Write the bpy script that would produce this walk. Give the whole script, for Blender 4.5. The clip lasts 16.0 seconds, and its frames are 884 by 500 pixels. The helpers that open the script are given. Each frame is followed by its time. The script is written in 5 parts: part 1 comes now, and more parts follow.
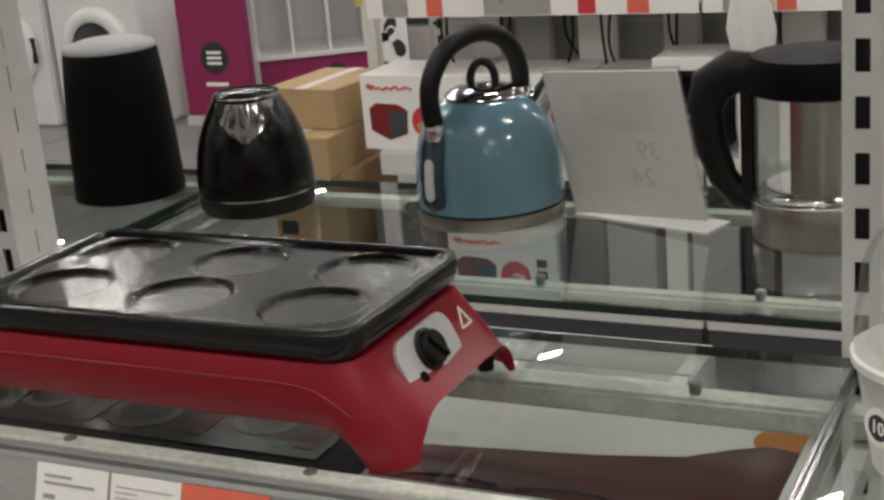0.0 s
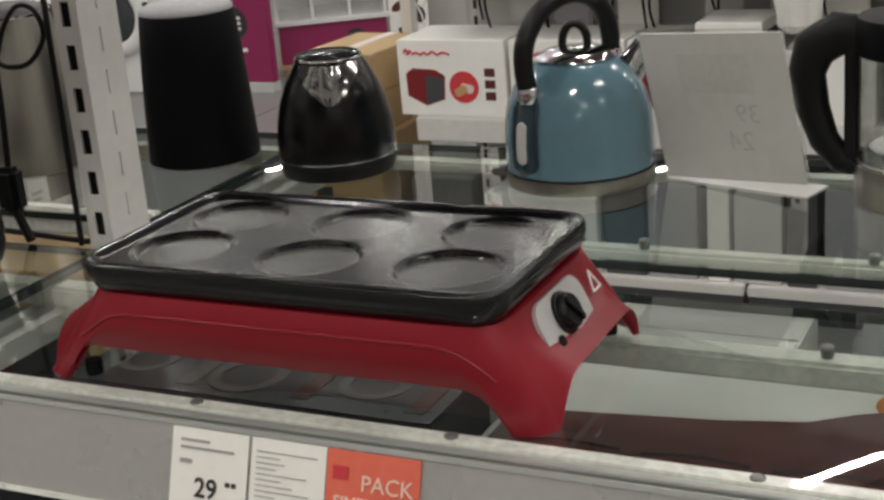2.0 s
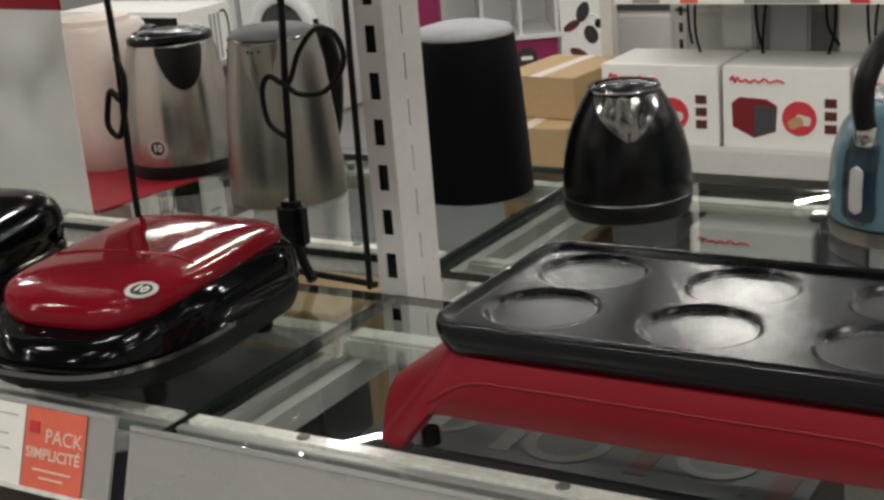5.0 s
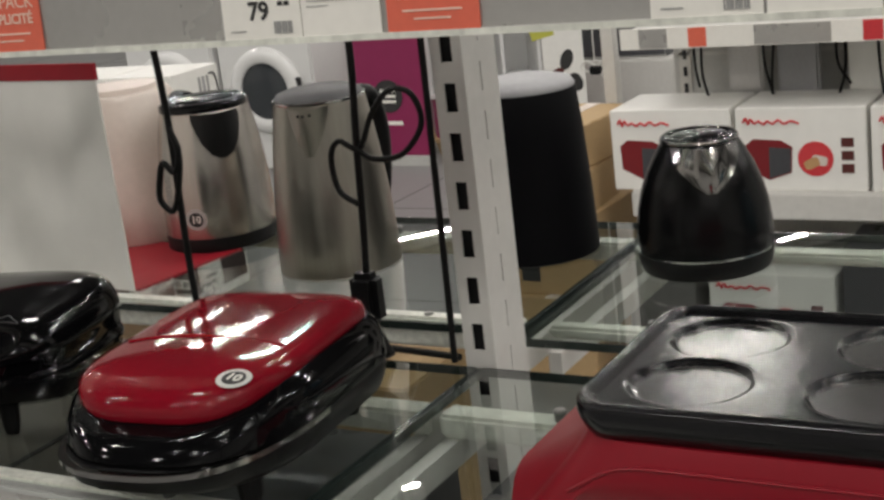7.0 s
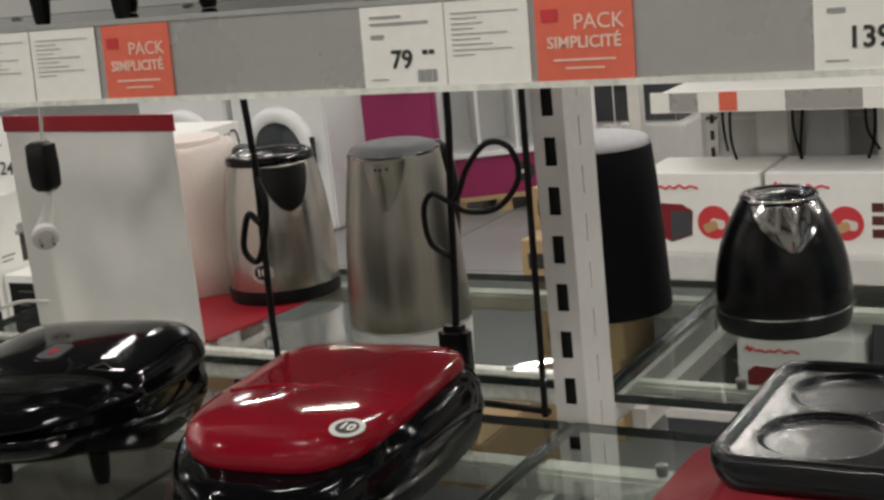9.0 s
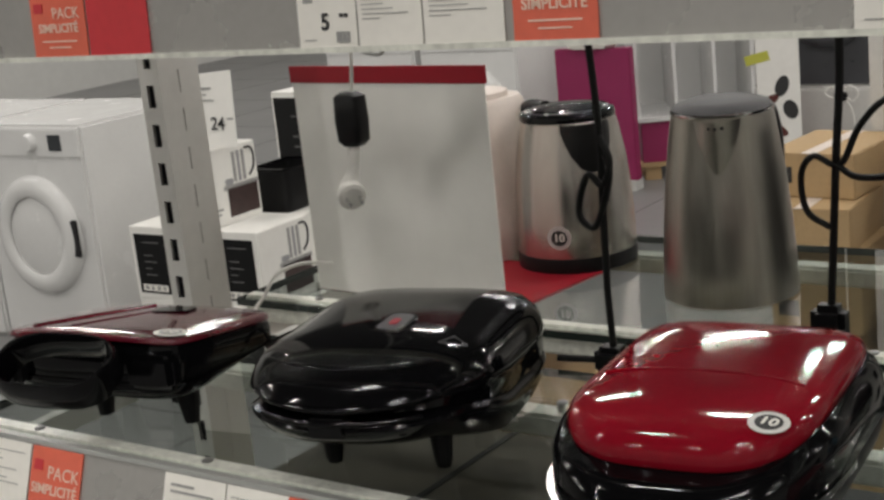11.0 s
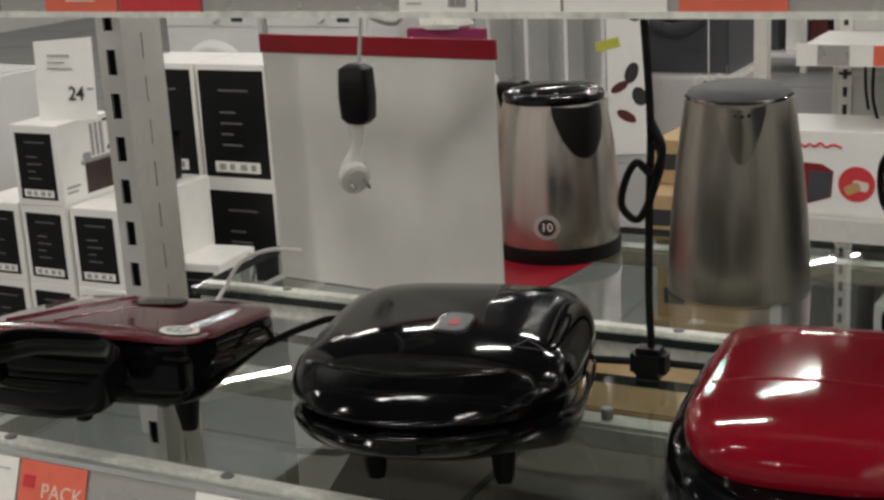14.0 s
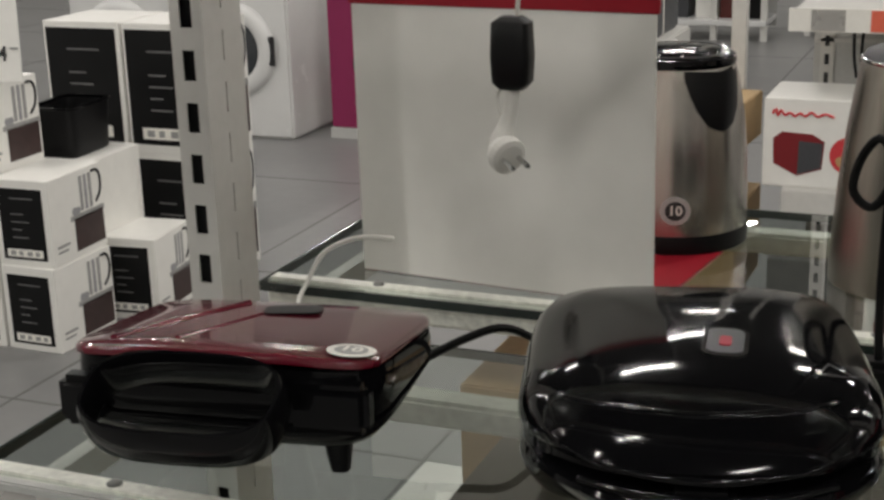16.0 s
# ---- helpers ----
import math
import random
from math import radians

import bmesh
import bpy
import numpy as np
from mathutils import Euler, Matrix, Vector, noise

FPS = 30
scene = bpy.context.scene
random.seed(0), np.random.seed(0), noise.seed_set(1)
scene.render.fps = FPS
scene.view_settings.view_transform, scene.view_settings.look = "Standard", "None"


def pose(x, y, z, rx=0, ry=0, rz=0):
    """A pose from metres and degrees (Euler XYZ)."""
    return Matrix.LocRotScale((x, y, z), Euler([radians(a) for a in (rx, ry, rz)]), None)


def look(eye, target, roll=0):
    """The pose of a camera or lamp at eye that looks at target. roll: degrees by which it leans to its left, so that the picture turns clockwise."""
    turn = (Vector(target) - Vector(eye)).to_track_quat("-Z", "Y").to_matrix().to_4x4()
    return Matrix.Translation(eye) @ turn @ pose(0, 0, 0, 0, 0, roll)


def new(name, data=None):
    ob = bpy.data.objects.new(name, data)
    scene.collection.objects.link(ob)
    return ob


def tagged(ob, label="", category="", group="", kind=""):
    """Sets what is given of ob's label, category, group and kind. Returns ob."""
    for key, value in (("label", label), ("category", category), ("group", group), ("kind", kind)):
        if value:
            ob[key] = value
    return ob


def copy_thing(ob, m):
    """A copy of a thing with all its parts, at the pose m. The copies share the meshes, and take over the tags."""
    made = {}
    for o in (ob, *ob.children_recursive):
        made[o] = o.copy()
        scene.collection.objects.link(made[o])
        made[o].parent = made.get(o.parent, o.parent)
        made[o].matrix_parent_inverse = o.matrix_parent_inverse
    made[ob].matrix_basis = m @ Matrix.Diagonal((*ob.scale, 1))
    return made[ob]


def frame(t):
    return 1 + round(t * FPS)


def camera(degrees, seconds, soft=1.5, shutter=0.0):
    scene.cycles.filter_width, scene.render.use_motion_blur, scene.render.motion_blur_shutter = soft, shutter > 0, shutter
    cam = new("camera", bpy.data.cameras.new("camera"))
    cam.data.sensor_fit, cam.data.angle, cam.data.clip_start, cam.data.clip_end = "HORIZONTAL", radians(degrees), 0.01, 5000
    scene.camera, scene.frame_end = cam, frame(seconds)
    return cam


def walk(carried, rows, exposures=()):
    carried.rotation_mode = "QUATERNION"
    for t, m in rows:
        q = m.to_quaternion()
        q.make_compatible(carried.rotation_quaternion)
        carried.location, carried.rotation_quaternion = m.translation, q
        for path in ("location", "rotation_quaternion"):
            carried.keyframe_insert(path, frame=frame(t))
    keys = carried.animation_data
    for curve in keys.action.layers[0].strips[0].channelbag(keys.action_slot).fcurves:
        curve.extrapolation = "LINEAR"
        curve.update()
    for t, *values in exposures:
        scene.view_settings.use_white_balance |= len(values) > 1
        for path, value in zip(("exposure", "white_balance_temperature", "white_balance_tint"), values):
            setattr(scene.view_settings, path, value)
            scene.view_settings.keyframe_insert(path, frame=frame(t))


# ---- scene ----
cam = camera(34.6, 16.0, soft=2.8)
PATH = [
    (0, (1.207, -1.232, 1.504), (0.345, 0.473, 0.913), -5.0),
    (0.5, (1.182, -1.24, 1.497), (0.308, 0.452, 0.885), -4.9),
    (1, (1.152, -1.241, 1.495), (0.274, 0.442, 0.866), -5.2),
    (1.5, (1.117, -1.254, 1.494), (0.248, 0.427, 0.85), -5.4),
    (2, (1.095, -1.269, 1.504), (0.239, 0.423, 0.87), -4.9),
    (2.5, (1.057, -1.267, 1.512), (0.175, 0.422, 0.904), -5.1),
    (3, (1.001, -1.254, 1.514), (0.072, 0.416, 0.925), -5.7),
    (3.5, (0.96, -1.252, 1.517), (-0.015, 0.393, 0.933), -5.8),
    (4, (0.925, -1.248, 1.514), (-0.077, 0.375, 0.91), -5.5),
    (4.5, (0.887, -1.239, 1.508), (-0.113, 0.378, 0.89), -4.9),
    (5, (0.834, -1.226, 1.507), (-0.179, 0.392, 0.91), -4.8),
    (7.5, (0.656, -1.206, 1.512), (-0.307, 0.469, 0.996), -7.3),
    (8, (0.633, -1.226, 1.515), (-0.315, 0.463, 1.018), -7.2),
    (8.5, (0.608, -1.242, 1.514), (-0.345, 0.452, 1.043), -7.1),
    (9, (0.589, -1.26, 1.511), (-0.381, 0.43, 1.063), -5.9),
    (9.5, (0.548, -1.277, 1.508), (-0.497, 0.373, 1.081), -5.2),
    (10, (0.46, -1.266, 1.504), (-0.692, 0.315, 1.09), -5.5),
    (12.5, (0.212, -1.237, 1.502), (-0.858, 0.355, 0.934), -5.9),
    (13, (0.152, -1.245, 1.505), (-0.849, 0.397, 0.956), -5.5),
    (13.5, (0.119, -1.244, 1.503), (-0.82, 0.438, 0.968), -4.4),
    (14, (0.077, -1.249, 1.498), (-0.832, 0.453, 0.97), -3.1),
    (14.5, (0.013, -1.246, 1.495), (-0.875, 0.46, 0.944), -1.7),
    (15, (-0.059, -1.234, 1.492), (-0.92, 0.481, 0.928), -1.3),
    (15.5, (-0.186, -1.174, 1.481), (-1.017, 0.563, 0.938), -2.5),
    (16, (-0.276, -1.136, 1.463), (-1.011, 0.631, 0.882), -1.7),
]
# the exposure drifts a little along the shelf
EXPOSURES = [(0, -0.06), (1.5, 0.03), (3, -0.01), (5, 0.04), (8.5, 0.1), (10, -0.05), (12.5, -0.01), (14, -0.12), (16, -0.05)]
walk(cam, [(t, look(eye, target, roll)) for t, eye, target, roll in PATH], EXPOSURES)

# ---- world and lamps ----
world = bpy.data.worlds.new("world")
scene.world = world
world.use_nodes = True
world.node_tree.nodes["Background"].inputs[0].default_value = (0.9, 0.95, 1.0, 1)
world.node_tree.nodes["Background"].inputs[1].default_value = 0.05
LAMP_WATTS = 27
CEILING = 4.0


# ---- materials ----
def mat(name, color, rough=0.5, metal=0.0, vary=0.08, scale=12.0, bump=0.0, bump_scale=150.0, coat=0.0, trans=0.0, ior=1.45,
        stretch=(1, 1, 1), emit=0.0, rough_vary=0.1, spec=0.5):
    """A principled material with noise in colour and gloss at two scales, and fine relief."""
    m = bpy.data.materials.new(name)
    m.use_nodes = True
    nt = m.node_tree
    b = nt.nodes["Principled BSDF"]
    coord = nt.nodes.new("ShaderNodeTexCoord")
    mapping = nt.nodes.new("ShaderNodeMapping")
    mapping.inputs["Scale"].default_value = stretch
    nt.links.new(coord.outputs["Object"], mapping.inputs[0])
    n1 = nt.nodes.new("ShaderNodeTexNoise")
    n1.inputs["Scale"].default_value = scale
    n1.inputs["Detail"].default_value = 4
    n2 = nt.nodes.new("ShaderNodeTexNoise")
    n2.inputs["Scale"].default_value = scale * 9
    n2.inputs["Detail"].default_value = 3
    for n in (n1, n2):
        nt.links.new(mapping.outputs[0], n.inputs["Vector"])
    add = nt.nodes.new("ShaderNodeMath")
    add.operation = "ADD"
    nt.links.new(n1.outputs[0], add.inputs[0])
    nt.links.new(n2.outputs[0], add.inputs[1])
    ramp = nt.nodes.new("ShaderNodeMapRange")
    ramp.inputs["From Min"].default_value, ramp.inputs["From Max"].default_value = 0.6, 1.4
    ramp.inputs["To Min"].default_value, ramp.inputs["To Max"].default_value = 1 - vary, 1 + vary
    nt.links.new(add.outputs[0], ramp.inputs[0])
    mul = nt.nodes.new("ShaderNodeMix")
    mul.data_type, mul.blend_type = "RGBA", "MULTIPLY"
    mul.inputs[0].default_value = 1
    mul.inputs[6].default_value = (*color, 1)
    nt.links.new(ramp.outputs[0], mul.inputs[7])
    nt.links.new(mul.outputs[2], b.inputs["Base Color"])
    rr = nt.nodes.new("ShaderNodeMapRange")
    rr.inputs["From Min"].default_value, rr.inputs["From Max"].default_value = 0.3, 0.7
    rr.inputs["To Min"].default_value, rr.inputs["To Max"].default_value = max(0.01, rough * (1 - rough_vary)), min(1, rough * (1 + rough_vary))
    nt.links.new(n1.outputs[0], rr.inputs[0])
    nt.links.new(rr.outputs[0], b.inputs["Roughness"])
    b.inputs["Metallic"].default_value = metal
    b.inputs["IOR"].default_value = ior
    b.inputs["Specular IOR Level"].default_value = spec
    b.inputs["Coat Weight"].default_value = coat
    b.inputs["Coat Roughness"].default_value = 0.04
    b.inputs["Transmission Weight"].default_value = trans
    if bump:
        n3 = nt.nodes.new("ShaderNodeTexNoise")
        n3.inputs["Scale"].default_value = bump_scale
        nt.links.new(mapping.outputs[0], n3.inputs["Vector"])
        bp = nt.nodes.new("ShaderNodeBump")
        bp.inputs["Strength"].default_value = bump
        bp.inputs["Distance"].default_value = 0.002
        nt.links.new(n3.outputs[0], bp.inputs["Height"])
        nt.links.new(bp.outputs[0], b.inputs["Normal"])
    if emit:
        b.inputs["Emission Color"].default_value = (1, 0.97, 0.92, 1)
        b.inputs["Emission Strength"].default_value = emit
    return m


def sheet_glass(name, tint, gloss=0.02, mirror=1.0):
    """Thin clear pane: lets light straight through, with a mirror sheen by Fresnel."""
    m = bpy.data.materials.new(name)
    m.use_nodes = True
    nt = m.node_tree
    nt.nodes.clear()
    out = nt.nodes.new("ShaderNodeOutputMaterial")
    clear = nt.nodes.new("ShaderNodeBsdfTransparent")
    clear.inputs[0].default_value = (*tint, 1)
    shine = nt.nodes.new("ShaderNodeBsdfGlossy")
    coord = nt.nodes.new("ShaderNodeTexCoord")
    n = nt.nodes.new("ShaderNodeTexNoise")
    n.inputs["Scale"].default_value = 9
    n.inputs["Detail"].default_value = 5
    nt.links.new(coord.outputs["Object"], n.inputs["Vector"])
    rr = nt.nodes.new("ShaderNodeMapRange")
    rr.inputs["To Min"].default_value, rr.inputs["To Max"].default_value = gloss, gloss * 4
    nt.links.new(n.outputs[0], rr.inputs[0])
    nt.links.new(rr.outputs[0], shine.inputs["Roughness"])
    fr = nt.nodes.new("ShaderNodeFresnel")
    fr.inputs[0].default_value = 1.62
    mix = nt.nodes.new("ShaderNodeMixShader")
    amount = nt.nodes.new("ShaderNodeMath")
    amount.operation, amount.use_clamp = "MULTIPLY", True
    amount.inputs[1].default_value = mirror
    nt.links.new(fr.outputs[0], amount.inputs[0])
    nt.links.new(amount.outputs[0], mix.inputs[0])
    nt.links.new(clear.outputs[0], mix.inputs[1])
    nt.links.new(shine.outputs[0], mix.inputs[2])
    nt.links.new(mix.outputs[0], out.inputs[0])
    return m


WHITE_METAL = mat("white_powder_coat", (0.62, 0.61, 0.58), 0.42, bump=0.08, vary=0.06, scale=6)
RAIL = mat("rail_cream", (0.72, 0.73, 0.66), 0.3, vary=0.3, scale=14, coat=0.3)
CHANNEL = mat("channel_grey", (0.42, 0.43, 0.41), 0.35, 0.3, vary=0.15, stretch=(1, 8, 8))
# near-black, also the colour put in for shade inside the upright slots
DARK = mat("dark_steel_and_shade", (0.015, 0.015, 0.016), 0.6)
GLASS_EDGE = mat("glass_edge_green", (0.018, 0.026, 0.023), 0.15, vary=0.2, coat=0.5)
GLASS = sheet_glass("shelf_glass", (0.74, 0.79, 0.765), 0.004, 1.7)
GLASS_BACK = sheet_glass("shelf_glass_body", (0.96, 0.98, 0.97), 0.02, 0.0)
CLEAR = sheet_glass("clear_plastic", (0.93, 0.94, 0.93), 0.03, 0.35)
PAD = mat("pad_grey", (0.2, 0.2, 0.19), 0.3, 0.3)
STRIP = mat("price_strip", (0.44, 0.43, 0.41), 0.28, 0.35, vary=0.06, coat=0.3)
PAPER = mat("label_paper", (0.88, 0.86, 0.8), 0.5, vary=0.04, coat=0.25)
ORANGE = mat("orange_label", (0.76, 0.15, 0.09), 0.45, vary=0.08, coat=0.4)
RED_LABEL = mat("red_label", (0.6, 0.04, 0.05), 0.45, vary=0.08, coat=0.3)
INK = mat("black_ink", (0.03, 0.03, 0.03), 0.6)
GREY_INK = mat("grey_ink", (0.34, 0.34, 0.33), 0.6)
PALE_INK = mat("pale_print", (0.85, 0.62, 0.5), 0.5)
RED_PLASTIC = mat("red_plastic", (0.245, 0.006, 0.016), 0.34, vary=0.06, bump=0.05, bump_scale=400)
BLACK_COAT = mat("nonstick_black", (0.006, 0.006, 0.007), 0.17, vary=0.2, scale=9, rough_vary=0.15, spec=0.48)
HOLLOW_COAT = mat("pale_nonstick_hollow", (0.035, 0.034, 0.033), 0.2, vary=0.3, scale=16, rough_vary=0.2, spec=0.8)
BLACK_GLOSS = mat("black_gloss", (0.003, 0.003, 0.0035), 0.08, vary=0.2, rough_vary=0.3, spec=0.28)
BLACK_SATIN = mat("black_satin", (0.005, 0.005, 0.0055), 0.38, vary=0.2, bump=0.04, bump_scale=500, spec=0.3)
BLACK_MATT = mat("black_matt", (0.0025, 0.0025, 0.0035), 0.55, vary=0.2, spec=0.12)
RED_GLOSS = mat("red_gloss", (0.215, 0.005, 0.014), 0.07, vary=0.08, coat=0.1, spec=0.32)
MAROON = mat("maroon_gloss", (0.1, 0.005, 0.014), 0.16, vary=0.12, coat=0.8)
STEEL = mat("brushed_steel", (0.36, 0.34, 0.3), 0.3, 1.0, vary=0.1, scale=20, stretch=(1, 1, 0.05), bump=0.03)
STEEL_V = mat("brushed_steel_bright", (0.5, 0.465, 0.43), 0.24, 1.0, vary=0.1, scale=24, stretch=(1, 1, 0.04), bump=0.02)
CHROME = mat("chrome", (0.7, 0.7, 0.7), 0.08, 1.0, vary=0.04)
DULL_CHROME = mat("dull_chrome", (0.34, 0.33, 0.32), 0.12, 1.0, vary=0.06)
KETTLE_BLACK = mat("black_lacquer", (0.003, 0.003, 0.0035), 0.24, vary=0.2, spec=0.28)
LID_GREY = mat("lid_grey", (0.05, 0.05, 0.053), 0.5, 0.1, vary=0.12)
BLUE = mat("blue_enamel", (0.1, 0.19, 0.235), 0.16, vary=0.06, coat=0.7)
NAVY = mat("dark_blue_window", (0.012, 0.03, 0.045), 0.15, coat=0.5)
CREAM = mat("cream_plastic", (0.68, 0.6, 0.54), 0.35, vary=0.05)
PANEL = mat("silver_panel", (0.55, 0.54, 0.53), 0.35, 0.2)
CARD = mat("white_card", (0.85, 0.84, 0.8), 0.38, vary=0.04, scale=3, coat=0.15)
BOARD_RED = mat("red_card", (0.31, 0.008, 0.02), 0.4, vary=0.06)
RUBBER = mat("black_cord", (0.005, 0.005, 0.005), 0.5, spec=0.25)
WHITE_PLASTIC = mat("white_plastic", (0.72, 0.71, 0.67), 0.35, vary=0.05)
FLOOR = mat("floor_tile", (0.18, 0.18, 0.178), 0.32, vary=0.08, scale=2, bump=0.03)
WALL = mat("store_wall", (0.6, 0.6, 0.58), 0.7, vary=0.05, scale=1.5)
CEIL = mat("ceiling_panel", (0.1, 0.1, 0.1), 0.8)
MAGENTA = mat("magenta_print", (0.26, 0.02, 0.09), 0.4, vary=0.08)
KRAFT = mat("kraft_card", (0.42, 0.29, 0.15), 0.75, vary=0.1, bump=0.1)
GREY_PANEL = mat("grey_back_panel", (0.52, 0.52, 0.5), 0.5)
APPLIANCE = mat("appliance_white", (0.72, 0.72, 0.71), 0.25, vary=0.03, coat=0.3)
APPLIANCE_DARK = mat("appliance_graphite", (0.06, 0.062, 0.068), 0.3, vary=0.1)
PORTHOLE = mat("porthole_glass", (0.03, 0.035, 0.04), 0.08, coat=0.6)
BROWN_PRINT = mat("brown_print", (0.1, 0.025, 0.022), 0.4, vary=0.15)
LID_PALE = mat("pale_grey_lid", (0.34, 0.34, 0.35), 0.5, vary=0.1)


# ---- geometry helpers ----
def part(name, bm, material, parent=None, label="", smooth=None):
    """Links a bmesh as one mesh object, under a thing or a part."""
    me = bpy.data.meshes.new(name)
    if smooth is not None:
        for fc in bm.faces:
            fc.smooth = True
    bmesh.ops.recalc_face_normals(bm, faces=bm.faces)
    bm.to_mesh(me)
    bm.free()
    me.materials.append(material)
    if smooth:
        me.set_sharp_from_angle(angle=radians(smooth))
    ob = new(name, me)
    if parent is not None:
        ob.parent = parent
    if label:
        ob["label"] = label
    return ob


def thing(name, x, y, z, rz=0.0, label="", category="", group="", kind=""):
    ob = new(name)
    ob.empty_display_size = 0.02
    ob.matrix_world = pose(x, y, z, 0, 0, rz)
    return tagged(ob, label, category, group, kind)


def add_box(bm, x0, x1, y0, y1, z0, z1, bevel=0.0, m=None):
    r = bmesh.ops.create_cube(bm, size=1)
    vs = r["verts"]
    for v in vs:
        v.co = Vector((x0 if v.co.x < 0 else x1, y0 if v.co.y < 0 else y1, z0 if v.co.z < 0 else z1))
    if bevel:
        es = list({e for v in vs for e in v.link_edges})
        out = bmesh.ops.bevel(bm, geom=es, offset=bevel, segments=2, affect="EDGES")
        vs = list({v for fc in out["faces"] for v in fc.verts} | {v for v in vs if v.is_valid})
    if m is not None:
        for v in vs:
            v.co = m @ v.co
    return vs


def boxed(x0, x1, y0, y1, z0, z1, bevel=0.0, m=None):
    bm = bmesh.new()
    add_box(bm, x0, x1, y0, y1, z0, z1, bevel, m)
    return bm


def rings(bm, loops, close_start=True, close_end=True):
    rows = [[bm.verts.new(p) for p in loop] for loop in loops]
    for a, b in zip(rows, rows[1:]):
        n = len(a)
        for i in range(n):
            bm.faces.new((a[i], a[(i + 1) % n], b[(i + 1) % n], b[i]))
    if close_start:
        bm.faces.new(rows[0][::-1])
    if close_end:
        bm.faces.new(rows[-1])
    return rows


def lathe(profile, segs=48, cx=0.0, cy=0.0, shape=None):
    """A turned body from (radius, height) pairs; shape(angle, r, z) may push points about."""
    bm = bmesh.new()
    loops = []
    for r, z in profile:
        loop = []
        for i in range(segs):
            a = 2 * math.pi * i / segs
            p = Vector((cx + r * math.cos(a), cy + r * math.sin(a), z))
            if shape:
                p = shape(a, r, z, p)
            loop.append(p)
        loops.append(loop)
    rings(bm, loops)
    return bm


def oval(hx, hy, n, segs=64, cx=0.0, cy=0.0, z=0.0, hyb=None, nb=None):
    """A rounded outline: half sizes hx, hy in front (-y) and hyb behind, squareness n and nb."""
    pts = []
    for i in range(segs):
        a = 2 * math.pi * (i + 0.5) / segs
        c, s = math.cos(a), math.sin(a)
        k = n if s < 0 or nb is None else nb
        h = hy if s < 0 or hyb is None else hyb
        pts.append(Vector((cx + hx * math.copysign(abs(c) ** (2 / k), c), cy + h * math.copysign(abs(s) ** (2 / k), s), z)))
    return pts


def tube(points, r, segs=8, smooth_steps=6, bm=None):
    """A round cord along a smooth line through the points."""
    pts = [Vector(p) for p in points]
    if smooth_steps > 1 and len(pts) > 2:
        ext = [pts[0] * 2 - pts[1], *pts, pts[-1] * 2 - pts[-2]]
        fine = []
        for i in range(1, len(ext) - 2):
            p0, p1, p2, p3 = ext[i - 1 : i + 3]
            for k in range(smooth_steps):
                t = k / smooth_steps
                fine.append(0.5 * (2 * p1 + (p2 - p0) * t + (2 * p0 - 5 * p1 + 4 * p2 - p3) * t * t + (3 * p1 - p0 - 3 * p2 + p3) * t ** 3))
        fine.append(pts[-1])
        pts = fine
    bm = bm or bmesh.new()
    loops = []
    side = Vector((1, 0, 0))
    for i, p in enumerate(pts):
        d = (pts[min(i + 1, len(pts) - 1)] - pts[max(i - 1, 0)]).normalized()
        side = side - d * side.dot(d)
        if side.length < 1e-4:
            side = d.orthogonal()
        side.normalize()
        up = d.cross(side)
        loops.append([p + (side * math.cos(2 * math.pi * k / segs) + up * math.sin(2 * math.pi * k / segs)) * r for k in range(segs)])
    rings(bm, loops)
    return bm


def disc(bm, r, m, segs=28, inner=0.0, thick=0.0006):
    """A thin disc or ring, facing +z of the pose m."""
    if inner:
        loops = [[m @ Vector((q * math.cos(2 * math.pi * i / segs), q * math.sin(2 * math.pi * i / segs), h)) for i in range(segs)]
                 for q, h in ((inner, 0), (r, 0), (r, thick), (inner, thick))]
        rows = [[bm.verts.new(p) for p in loop] for loop in loops]
        for a, b in zip(rows, rows[1:] + rows[:1]):
            for i in range(segs):
                bm.faces.new((a[i], a[(i + 1) % segs], b[(i + 1) % segs], b[i]))
    else:
        loops = [[m @ Vector((r * math.cos(2 * math.pi * i / segs), r * math.sin(2 * math.pi * i / segs), h)) for i in range(segs)] for h in (0, thick)]
        rings(bm, loops)
    return bm


def lettering(text, size, m, material, parent, name="lettering", align="CENTER", bold=0.0):
    cu = bpy.data.curves.new(name, "FONT")
    cu.body, cu.size, cu.align_x, cu.align_y = text, size, align, "CENTER"
    cu.extrude, cu.resolution_u, cu.offset = 0.0002, 3, bold
    tmp = bpy.data.objects.new(name, cu)
    scene.collection.objects.link(tmp)
    bpy.context.view_layer.update()
    me = bpy.data.meshes.new_from_object(tmp)
    bpy.data.objects.remove(tmp)
    me.materials.append(material)
    ob = new(name, me)
    ob.parent = parent
    ob.matrix_basis = m
    return ob


def upright_on(x, y, z, facing=0.0, tilt=0.0):
    """The pose of a sheet that stands upright and faces -y; its x runs to the right and its y up."""
    return pose(x, y, z, 90 - tilt, 0, facing)


def on_sheet(bm, m, x0, x1, y0, y1, h=0.0, thick=0.0005):
    add_box(bm, x0, x1, y0, y1, h, h + thick, 0, m)


